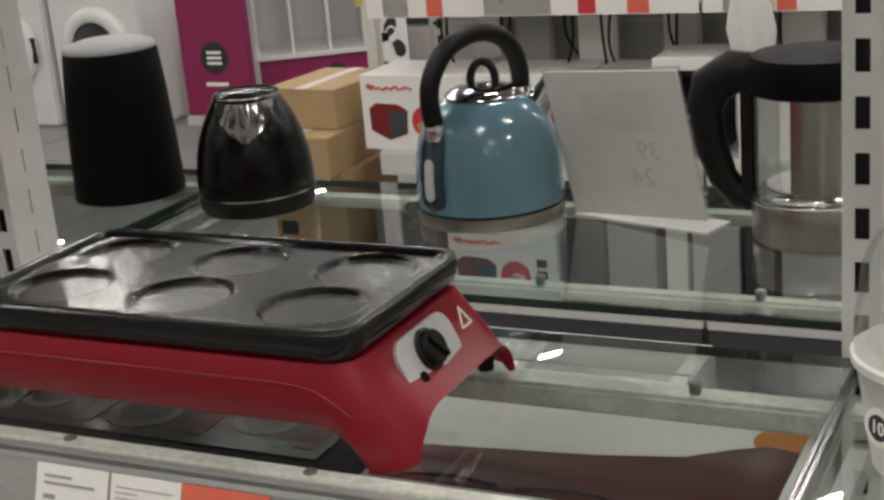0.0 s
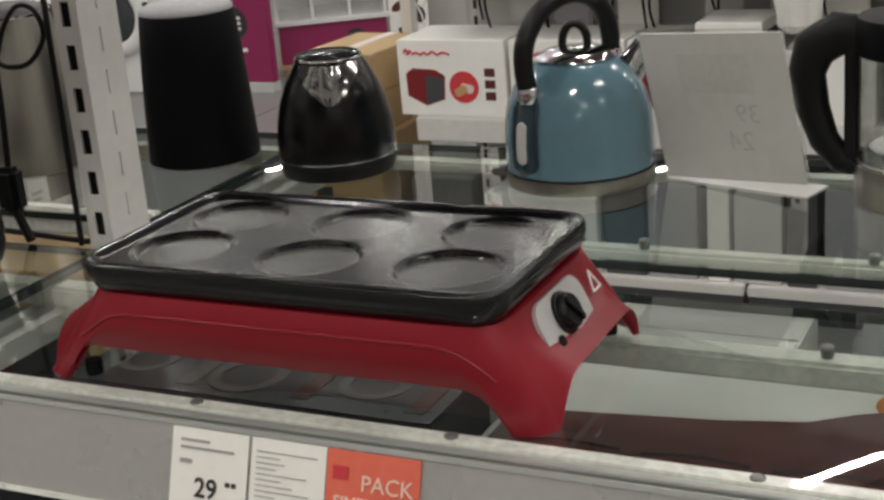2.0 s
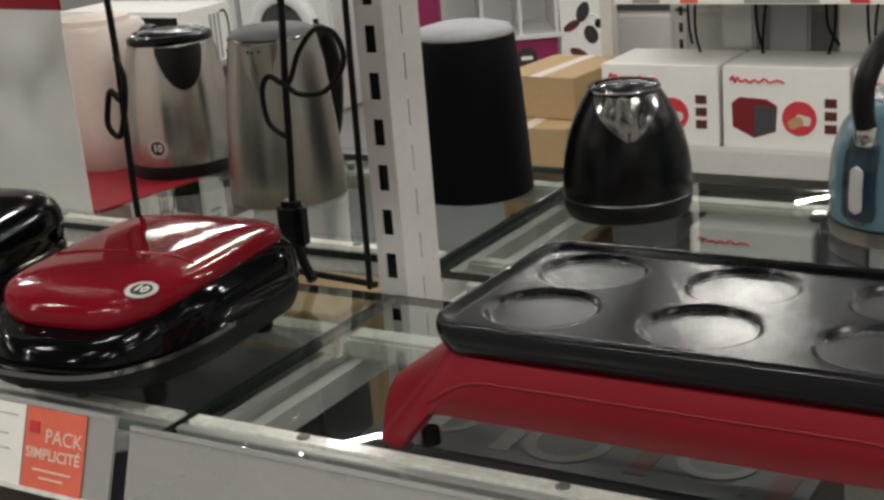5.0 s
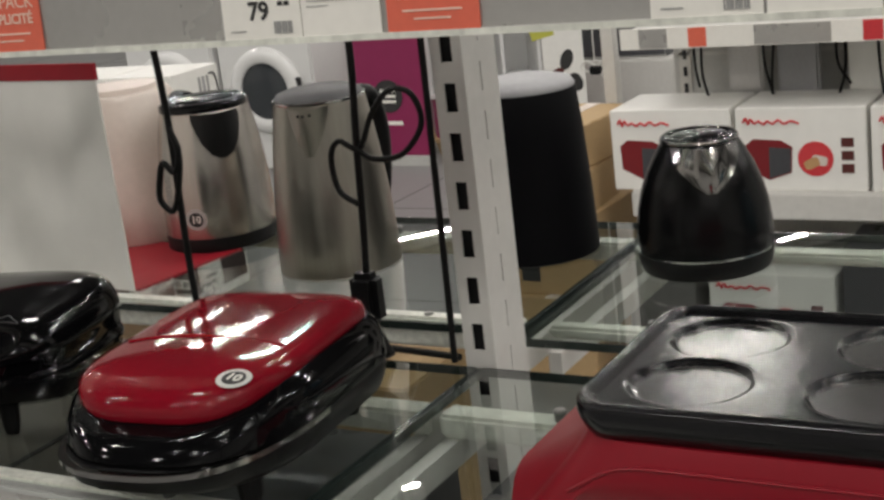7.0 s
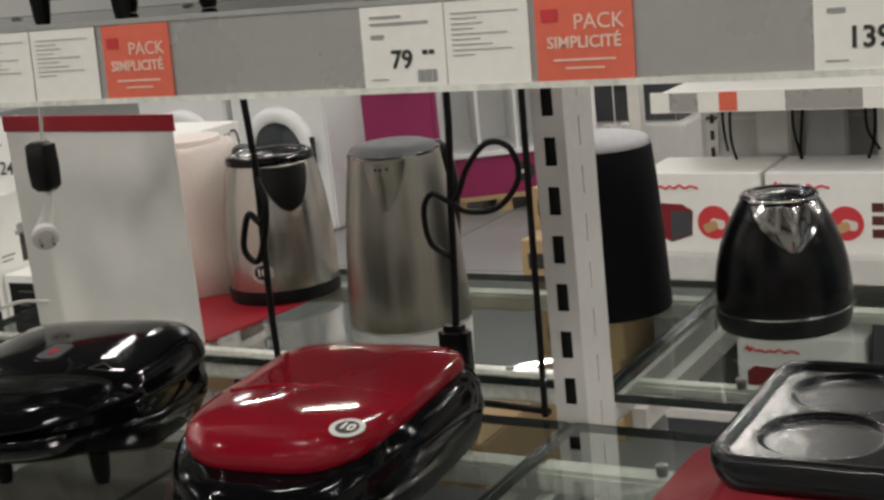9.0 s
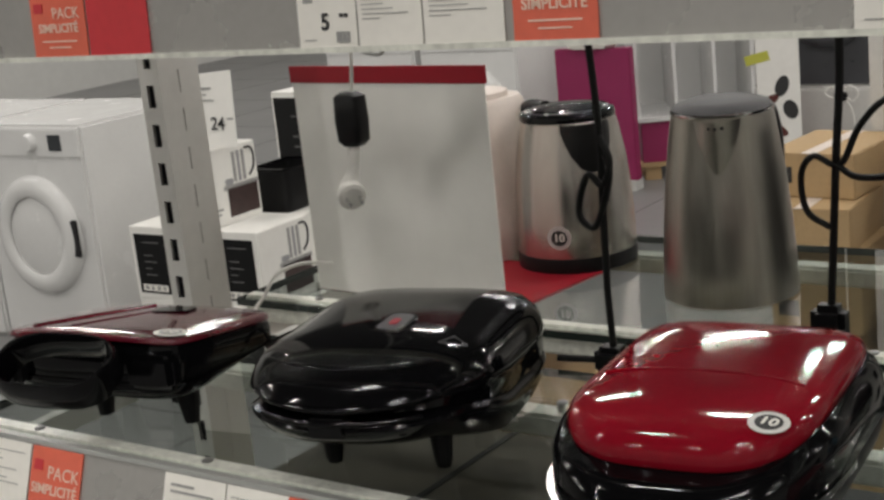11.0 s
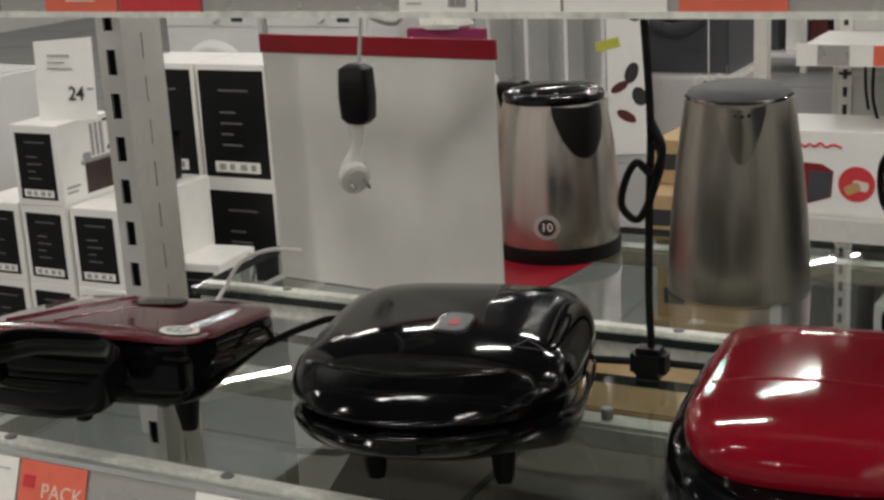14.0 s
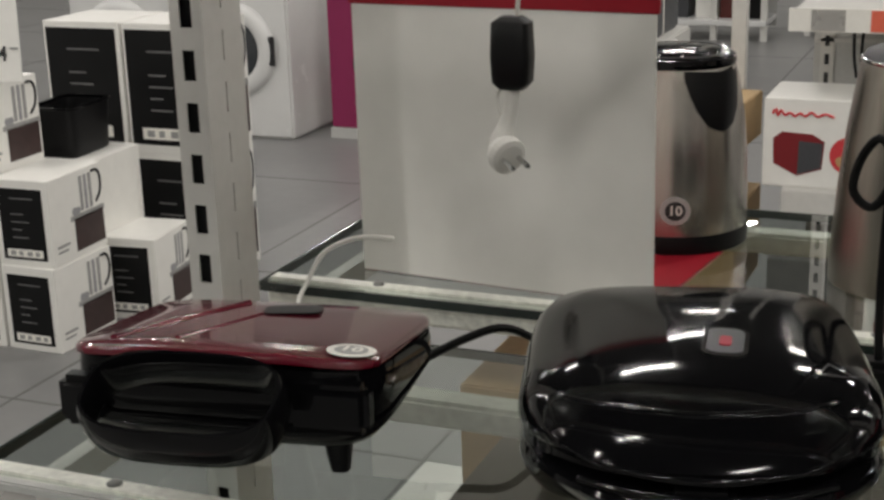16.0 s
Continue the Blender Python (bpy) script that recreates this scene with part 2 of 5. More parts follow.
# ---- floor, walls, ceiling ----
bm = boxed(-11, 9, -9, 15, -0.1, 0)
floor = tagged(part("floor", bm, FLOOR), "pale grey glossy shop floor with thin dark joints", "floor", kind="structure")
bm = bmesh.new()
for k in range(-8, 10):
    add_box(bm, -2.72 + k * 1.2 - 0.004, -2.72 + k * 1.2 + 0.004, -9, 15, 0, 0.0012)
for k in range(-7, 13):
    add_box(bm, -11, 9, 0.5 + k * 1.2 - 0.004, 0.5 + k * 1.2 + 0.004, 0, 0.001)
joint = part("floor_joint", bm, mat("joint_grey", (0.12, 0.12, 0.115), 0.6), floor)
bm = boxed(-11, 9, -9, 15, CEILING + 0.12, CEILING + 0.2)
tagged(part("ceiling", bm, CEIL), "dark grey open shop ceiling", "ceiling", kind="structure")
for nm, q in (("wall_west", (-11.2, -11, -9, 15)), ("wall_east", (9, 9.2, -9, 15)), ("wall_south", (-11.2, 9.2, -9.2, -9)), ("wall_north", (-11.2, 9.2, 15, 15.2))):
    tagged(part(nm, boxed(*q, -0.1, CEILING + 0.2), WALL), "plain off-white shop wall", "wall", kind="structure")

# rows of slim ceiling lamps; those behind the camera are added for frontal light
LAMP_TURN = 52
u = Vector((math.cos(radians(LAMP_TURN)), math.sin(radians(LAMP_TURN)), 0))
w = Vector((-u.y, u.x, 0))
first_lamp = None
for a in range(-5, 7):
    for b in range(-6, 6):
        c = Vector((-2.1, 7.0, 0)) + u * (a - 3) * 2.6 + w * (b - 1) * 2.6
        if not (-9.5 < c.x < 7.5 and -7.5 < c.y < 12.5):
            continue
        m = pose(c.x, c.y, CEILING, 0, 0, LAMP_TURN)
        if first_lamp is None:
            first_lamp = tagged(new("ceiling_lamp"), "slim white linear ceiling lamp, lit", "lamp", "rows of ceiling lamps")
            part("housing", boxed(-0.4, 0.4, -0.04, 0.04, 0.02, 0.11, 0.004), WHITE_METAL, first_lamp)
            first_lamp.matrix_basis = m
        else:
            copy_thing(first_lamp, m)
        li = bpy.data.lights.new("lamp_tube", "AREA")
        li.shape, li.size, li.size_y, li.energy, li.color = "RECTANGLE", 0.75, 0.045, LAMP_WATTS, (1.0, 0.955, 0.9)
        lo = new("lamp_tube", li)
        lo.matrix_world = m

# ---- gondola: uprights and glass shelves ----
def upright(x, rise=0.0):
    up = thing("upright", x, 0, 0, 0, "white slotted steel shelving upright", "upright", "shelving uprights")
    z0, z1 = 0.0, 2.1
    bm = bmesh.new()
    hw, d = 0.0175, 0.069
    add_box(bm, -hw, -0.0065, 0, 0.002, z0, z1)
    add_box(bm, 0.0065, hw, 0, 0.002, z0, z1)
    n = int((z1 - 0.06) / 0.05)
    for k in range(n + 1):
        zc = 1.03 + rise + (k - 19) * 0.05
        add_box(bm, -0.0065, 0.0065, 0, 0.002, zc + 0.0145, min(zc + 0.0355, z1))
    part("slotted_face", bm, WHITE_METAL, up)
    bm = bmesh.new()
    for sx in (-1, 1):
        a, b = sorted((sx * hw, sx * (hw - 0.002)))
        add_box(bm, a, b, 0.0021, 0.034, z0, z1)
        add_box(bm, a, b, 0.0362, d, z0, z1)
        for k in range(n + 1):
            zc = 1.045 + rise + (k - 19) * 0.05
            add_box(bm, a, b, 0.034, 0.0362, zc + 0.0145, min(zc + 0.0355, z1))
    part("side_web", bm, WHITE_METAL, up)
    part("back_face", boxed(-hw, hw, d, d + 0.002, z0, z1), WHITE_METAL, up)
    # added dark core: colours the shade seen through the slots
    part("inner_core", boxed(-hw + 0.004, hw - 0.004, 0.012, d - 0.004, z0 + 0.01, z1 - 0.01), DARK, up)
    part("foot", boxed(-0.025, 0.025, -0.4, 0.5, 0.0, 0.1, 0.004), WHITE_METAL, up)


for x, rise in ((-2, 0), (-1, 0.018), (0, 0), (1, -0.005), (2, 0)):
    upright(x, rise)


def glass_shelf(x, y0, y1, z, front_rail, back_rail, label, proud=True, channel=True):
    """A glass plate in a steel frame; z is the top of the glass. A proud front rail laps over the glass."""
    sh = thing("glass_shelf", x, 0, z, 0, label, "shelf", "glass shelves")
    hx = 0.4955
    g = part("glass_plate", boxed(-hx, hx, y0, y1, -0.0085, 0), GLASS, sh)
    g.data.materials.append(GLASS_BACK)
    for poly in g.data.polygons:
        poly.material_index = 0 if poly.normal.z > 0.5 else 1
    g.visible_shadow = False
    for sx in (-1, 1):
        e0, e1 = sorted((sx * (hx + 0.0002), sx * (hx + 0.0036)))
        part("side_edge", boxed(e0, e1, y0, y1, -0.009, 0.0004), GLASS_EDGE, sh)
    part("front_edge", boxed(-hx, hx, y0 - 0.0015, y0 - 0.0002, -0.009, 0.0003), GLASS_EDGE, sh)
    part("back_edge", boxed(-hx, hx, y1 + 0.0002, y1 + 0.002, -0.009, 0.0003), GLASS_EDGE, sh)
    for nm, yr in (("front_rail", front_rail), ("back_rail", back_rail)):
        part(nm, boxed(-hx, hx, yr - (0.007 if nm == "front_rail" else 0.016), yr + 0.016, -0.034 if proud else -0.024, 0.0025 if nm == "front_rail" and proud else -0.0095, 0.004), RAIL, sh)
    if channel:
        part("front_channel", boxed(-hx, hx, front_rail - 0.017, front_rail - 0.0072, -0.034, 0.0012, 0.001), CHANNEL, sh, "grey channel along the front rail")
    for sx in (-1, 1):
        part("bracket", boxed(sx * 0.482 - 0.008, sx * 0.482 + 0.008, min(y0 + 0.05, front_rail), max(back_rail, y1 - 0.03), -0.06, -0.0345), WHITE_METAL, sh)
    for k in range(4):
        for yr in (front_rail, back_rail):
            up = 0.0026 if yr == front_rail and proud else 0.0
            bm = lathe(((0.0055, up - 0.0003 if up else -0.0093), (0.006, up), (0.006, up + 0.0012), (0.0045, up + 0.0022), (0.002, up + 0.0024)), 16, -0.37 + 0.247 * k, yr + (0.005 if up else 0))
            part("pad", bm, PAD, sh, "small grey round pad")
    return sh


SHELF_Z = 0.998
ZA, ZB = SHELF_Z + 0.006, SHELF_Z
for k, x in enumerate((-1.5, -0.5, 0.5, 1.5)):
    if x > -1:
        glass_shelf(x, -0.41, -0.006, SHELF_Z, -0.355, -0.092, "clear glass shelf with cream front rail, holding kitchen appliances")
glass_shelf(-0.5, 0.098, 0.52, ZA, 0.115, 0.47, "clear glass shelf with steel rails, holding kettles and a sign", True, False)
glass_shelf(0.5, 0.086, 0.51, SHELF_Z, 0.158, 0.47, "clear glass shelf with steel rails, holding kettles", False, False)
glass_shelf(1.5, 0.086, 0.51, SHELF_Z, 0.158, 0.47, "clear glass shelf with steel rails", False, False)


def price_strip(x0, x1, y, z0, z1, tilt, name_label):
    """A label holder along a shelf front. Its cards are set by card()."""
    st = thing("price_strip", x0, y, z0, 0, name_label, "price strip", "price strips")
    st.matrix_world = pose(x0, y, z0, -tilt, 0, 0)
    h, L = z1 - z0, x1 - x0
    part("backing", boxed(0, L, 0, 0.003, 0, h), STRIP, st)
    bm = bmesh.new()
    add_box(bm, 0, L, -0.003, 0.0, -0.003, 0.0015)
    part("lower_lip", bm, RAIL, st)
    part("upper_lip", boxed(0, L, -0.0015, 0.004, h, h + 0.004), CHANNEL, st)
    return st, h


def label_card(st, x, width, h, kind, price=""):
    """A paper label in a strip: kind price, text, orange or red."""
    material = {"orange": ORANGE, "red": RED_LABEL}.get(kind, PAPER)
    slant = 0.003
    c = part("label_card", boxed(x, x + width, -0.0022, -0.0010, 0.001, h - 0.001), material, st, {"orange": "orange paper label", "red": "red paper label"}.get(kind, "white paper label"))
    m = Matrix.Translation((x, -0.0024, 0)) @ pose(0, 0, 0, 90, 0, 0)
    if kind == "price":
        bm = bmesh.new()
        on_sheet(bm, m, width * 0.12, width * 0.5, h * 0.84, h * 0.87)
        on_sheet(bm, m, width * 0.12, width * 0.82, h * 0.76, h * 0.79)
        on_sheet(bm, m, width * 0.1, width * 0.3, h * 0.11, h * 0.125)
        part("small_print", bm, GREY_INK, c)["kind"] = "stuff"
        bm = bmesh.new()
        on_sheet(bm, m, width * 0.12, width * 0.28, h * 0.6, h * 0.65)
        for k in range(9):
            on_sheet(bm, m, width * (0.66 + 0.025 * k), width * (0.675 + 0.025 * k + 0.006 * (k % 3)), h * 0.08, h * 0.22)
        part("bar_code", bm, GREY_INK, c)["kind"] = "stuff"
        lettering(price, h * 0.3, m @ Matrix.Translation((width * 0.48, h * 0.34, 0.0004)), INK, c, "price_figure", bold=0.0004)
        bm = bmesh.new()
        on_sheet(bm, m, width * 0.73, width * 0.79, h * 0.4, h * 0.45)
        on_sheet(bm, m, width * 0.81, width * 0.87, h * 0.4, h * 0.45)
        part("cents", bm, INK, c)["kind"] = "stuff"
    elif kind == "text":
        bm = bmesh.new()
        for k, q in enumerate((0.9, 0.35, 0.42, 0.3, 0.75, 0.38, 0.55, 0.8, 0.3)):
            on_sheet(bm, m, width * 0.08, width * (0.08 + q * 0.9), h * (0.84 - 0.06 * k), h * (0.852 - 0.06 * k))
        part("small_print", bm, GREY_INK, c)["kind"] = "stuff"
    elif kind == "orange":
        lettering("PACK", h * 0.24, m @ Matrix.Translation((width * 0.66, h * 0.66, 0.0004)), PALE_INK, c, "slogan")
        lettering("SIMPLICITÉ", h * 0.185, m @ Matrix.Translation((width * 0.5, h * 0.44, 0.0004)), PALE_INK, c, "slogan", bold=0.0002)
        bm = bmesh.new()
        on_sheet(bm, m, width * 0.18, width * 0.82, h * 0.24, h * 0.262)
        on_sheet(bm, m, width * 0.3, width * 0.7, h * 0.15, h * 0.17)
        part("small_print", bm, PALE_INK, c)["kind"] = "stuff"
        part("mark", boxed(x + width * 0.07, x + width * 0.24, -0.0030, -0.0023, h * 0.68, h * 0.82), RED_LABEL, c)


LOWER_TILT, UPPER_TILT = 20, 3
strips = {}
for x0 in (-1, 0, 1):
    z0 = 0.958 if x0 == -1 else 0.952
    st, h = price_strip(x0 + 0.008, x0 + 0.992, -0.454, z0, z0 + 0.074, LOWER_TILT, "pale price strip with paper labels along the glass shelf")
    part("channel", boxed(0, 0.984, 0.0035, 0.03, h - 0.028, h - 0.012, 0.002), CHANNEL, st)
    strips["low", x0] = st, h
for x0 in (-2, -1, 0, 1):
    st, h = price_strip(x0, x0 + 1.0, -0.386, 1.398, 1.458, UPPER_TILT, "pale price strip with paper labels along the upper shelf")
    strips["up", x0] = st, h


def cards(key, rows):
    st, h = strips[key]
    for x, width, kind, price in rows:
        label_card(st, x - key[1] - 0.006, width, h, kind, price)


cards(("low", 0), ((0.412, 0.073, "price", "29"), (0.488, 0.068, "text", ""), (0.557, 0.08, "orange", "")))
cards(("low", -1), ((-0.855, 0.075, "text", ""), (-0.777, 0.072, "orange", ""), (-0.594, 0.075, "price", "29"), (-0.517, 0.07, "text", ""), (-0.446, 0.072, "orange", ""), (-0.19, 0.075, "text", ""), (-0.113, 0.072, "orange", "")))
cards(("up", 0), ((0.045, 0.068, "price", "79"), (0.114, 0.064, "text", ""), (0.183, 0.07, "orange", ""), (0.37, 0.07, "price", "139"), (0.442, 0.066, "text", "")))
cards(("up", -1), ((-0.72, 0.072, "orange", ""), (-0.645, 0.076, "red", ""), (-0.40, 0.058, "price", "5"), (-0.34, 0.06, "text", ""), (-0.278, 0.07, "text", ""), (-0.2, 0.068, "orange", "")))

for x0 in (-2, -1, 0, 1):
    glass_shelf(x0 + 0.5, -0.374, -0.006, 1.452, -0.33, -0.06, "clear glass upper shelf holding black appliances")

# ---- appliances on the front glass shelf ----
def rounded_panel(bm, w, h, r, m, thick, n=6):
    pts = []
    for cx, cy, a0 in ((w / 2 - r, h / 2 - r, 0), (-w / 2 + r, h / 2 - r, 90), (-w / 2 + r, -h / 2 + r, 180), (w / 2 - r, -h / 2 + r, 270)):
        for k in range(n + 1):
            a = radians(a0 + 90 * k / n)
            pts.append((cx + r * math.cos(a), cy + r * math.sin(a)))
    rings(bm, [[m @ Vector((x, y, z)) for x, y in pts] for z in (0, thick)])
    return bm


def sticker(parent, m, r, ring=WHITE_METAL, centre=INK, text="10"):
    """A round sticker with a ring and two figures."""
    s = part("sticker", disc(bmesh.new(), r, m, 32, 0, 0.0005), ring, parent, "round silver and black sticker")
    part("sticker_centre", disc(bmesh.new(), r * 0.68, m @ Matrix.Translation((0, 0, 0.0006)), 28, 0, 0.0004), centre, s)
    if text:
        lettering(text, r * 0.95, m @ Matrix.Translation((0, 0, 0.0013)), PAPER, s, "figure", bold=0.0003)
    return s


def pancake_maker():
    t = thing("pancake_maker", 0.455, -0.215, SHELF_Z, 0, "red electric pancake maker with black six-hollow plate on glass shelf", "pancake maker")
    # base: a skirt on four legs, flaring outwards, hollow underneath
    segs, H = 160, 0.094
    def rim(u, v, inset):
        """u round the skirt, v from the top (0) to the feet (1)."""
        flare = v ** 1.6
        hx = 0.203 + 0.059 * flare + 0.01 * math.sin(v * math.pi) - inset
        hy = 0.112 + 0.02 * flare + 0.006 * math.sin(v * math.pi) - inset
        a = 2 * math.pi * u
        c, s = math.cos(a), math.sin(a)
        n = 9
        x, y = hx * math.copysign(abs(c) ** (2 / n), c), hy * math.copysign(abs(s) ** (2 / n), s)
        # arches between the legs
        ex, ey = (hx - abs(x)) / 0.07, (hy - abs(y)) / 0.06
        e = min(1.0, max(0.0, max(ex, ey) - 0.5) / 0.8)
        lift = 0.039 * (1 - (1 - min(1, e)) ** 3) if e > 0 else 0
        z = H - v * (H - lift)
        if x > 0:
            x -= 0.02 * max(0.0, 1 - (y / 0.1) ** 2) * math.sin(v * math.pi)
        cx, cy = 0.009 * (1 - flare) - 0.012 * flare, -0.014 * (1 - flare) + 0.01 * flare
        return Vector((x + cx, y + cy, z))
    bm = bmesh.new()
    vs = [0, 0.04, 0.12, 0.24, 0.38, 0.52, 0.66, 0.8, 0.92, 1.0]
    loops = [[rim(i / segs, v, 0) for i in range(segs)] for v in vs]
    loops += [[rim(i / segs, v, 0.005) for i in range(segs)] for v in reversed(vs[:-1])]
    loops.insert(len(vs), [rim(i / segs, 1.0, 0.005) for i in range(segs)])
    rings(bm, loops)
    part("base", bm, RED_PLASTIC, t, "glossy red plastic base on four legs", smooth=50)
    # raised bead that follows the arch along the front and back
    for sy in (-1, 1):
        bm = tube([rim(u, v, -0.0006) for u, v in ((k / 60, 0.3 + 0.25 * abs(2 * (k - (45 if sy < 0 else 15)) / 13) ** 5) for k in range((39 if sy < 0 else 9), (52 if sy < 0 else 22)))], 0.0015, 8, 3)
        part("bead", bm, RED_PLASTIC, t, "raised bead along the skirt", smooth=60)
    for sx in (-1, 1):
        for y in (-0.108, 0.118):
            bm = lathe(((0.008, -0.0), (0.0085, 0.004), (0.008, 0.014)), 14, sx * 0.218, y * 0.92)
            part("rubber_foot", bm, RUBBER, t)
    # plate: deep black tray with six shallow round hollows
    px, py, hx, hy, th = 0.009, -0.017, 0.205, 0.113, 0.03
    cups = [(x, y) for x in (-0.129, 0.0045, 0.138) for y in (-0.061, 0.035)]
    def rounded(inset, z, rad=0.03, n=14):
        """A rectangle with round corners, inset from the plate's outline."""
        ax, ay, r = hx - inset, hy - inset, max(0.004, rad - inset)
        pts = []
        for sx, sy, a0 in ((1, 1, 0), (-1, 1, 90), (-1, -1, 180), (1, -1, 270)):
            for k in range(n + 1):
                q = radians(a0 + 90 * k / n)
                pts.append(Vector((px + sx * (ax - r) + r * math.cos(q), py + sy * (ay - r) + r * math.sin(q), z)))
        return pts
    bm = bmesh.new()
    rings(bm, [rounded(q, z) for q, z in ((0.016, 0.1165), (0.0135, 0.1192), (0.0095, 0.1222), (0.006, 0.1238), (0.003, 0.1238), (0.0005, 0.1225), (-0.001, 0.1195), (-0.0015, 0.113), (0.0005, 0.106), (0.0035, 0.0995), (0.0075, 0.094), (0.012, 0.0915))], close_start=False)
    pl = part("plate_rim", bm, BLACK_COAT, t, "black raised rim of the plate", smooth=40)
    # cooking surface: rings round each hollow, filled by a fine grid
    nx, ny = 170, 96
    bm = bmesh.new()
    grid = {}
    def top(x, y):
        z = 0.1188
        for cx, cy in cups:
            d = math.hypot(x - cx - 0.004, (y - cy) * 1.02) - 0.0445
            if d < 0.003:
                q = min(1.0, max(0.0, (0.003 - d) / 0.0045))
                z -= 0.005 * q * q * (3 - 2 * q)
        return z
    for i in range(nx + 1):
        for j in range(ny + 1):
            x, y = px + (2 * i / nx - 1) * (hx - 0.0125), py + (2 * j / ny - 1) * (hy - 0.0125)
            ox, oy = abs(x - px) - (hx - 0.03), abs(y - py) - (hy - 0.03)
            if ox > 0 and oy > 0 and math.hypot(ox, oy) > 0.0175:
                k = 0.0175 / math.hypot(ox, oy)
                x = px + math.copysign(hx - 0.03 + ox * k, x - px)
                y = py + math.copysign(hy - 0.03 + oy * k, y - py)
            grid[i, j] = bm.verts.new((x, y, top(x, y)))
    for i in range(nx):
        for j in range(ny):
            bm.faces.new((grid[i, j], grid[i + 1, j], grid[i + 1, j + 1], grid[i, j + 1]))
    plate = part("plate", bm, BLACK_COAT, t, "black non-stick plate with six round hollows, their floors paler and shinier", smooth=60)
    # hollow floors take a paler, shinier coat than the plate around them
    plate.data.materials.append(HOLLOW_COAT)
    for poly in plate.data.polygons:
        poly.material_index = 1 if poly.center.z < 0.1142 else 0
    # control panel on the right side
    m = pose(0.2215, -0.013, 0.064, 0, 0, 0) @ pose(0, 0, 0, 90, 0, 90) @ pose(0, 0, 0, -26, 0, 0)
    pn = part("control_panel", rounded_panel(bmesh.new(), 0.1, 0.05, 0.018, m, 0.004), PANEL, t, "silver control panel")
    mk = m @ Matrix.Translation((-0.002, 0.003, 0.0045))
    bm = bmesh.new()
    rings(bm, [[mk @ Vector((r * math.cos(2 * math.pi * i / 32) , r * math.sin(2 * math.pi * i / 32), z)) for i in range(32)] for r, z in ((0.019, 0), (0.019, 0.0025), (0.0165, 0.0035), (0.0155, 0.009), (0.014, 0.0105))])
    add_box(bm, -0.003, 0.003, -0.0145, 0.0145, 0.01, 0.0135, 0.001, mk @ pose(0, 0, 0, 0, 0, 35))
    part("knob", bm, BLACK_SATIN, pn, "black thermostat knob", smooth=40)
    part("pilot_lamp", disc(bmesh.new(), 0.0055, m @ Matrix.Translation((-0.028, -0.014, 0.0042)), 18, 0, 0.002), BLACK_GLOSS, pn)
    mt = m @ Matrix.Translation((0.068, 0.006, 0.003)) @ pose(0, 0, 0, 0, 0, 0)
    bm = bmesh.new()
    pts = [Vector((-0.009, -0.008, 0)), Vector((0.009, -0.008, 0)), Vector((0, 0.01, 0))]
    for k in range(3):
        a, b = pts[k], pts[(k + 1) % 3]
        tube([mt @ (a + Vector((0, 0, 0.004))), mt @ (b + Vector((0, 0, 0.004)))], 0.0011, 6, 1, bm)
    part("warning_triangle", bm, PAPER, t, "white printed warning triangle")
    return t


pancake_maker()


def grill_body(bm, sections, segs=72):
    """Stacked rounded outlines: (z, hx, front, back, squareness front, squareness back, shift y)."""
    return rings(bm, [oval(hx, hf, nf, segs, 0, cy, z, hb, nb) for z, hx, hf, hb, nf, nb, cy in sections])


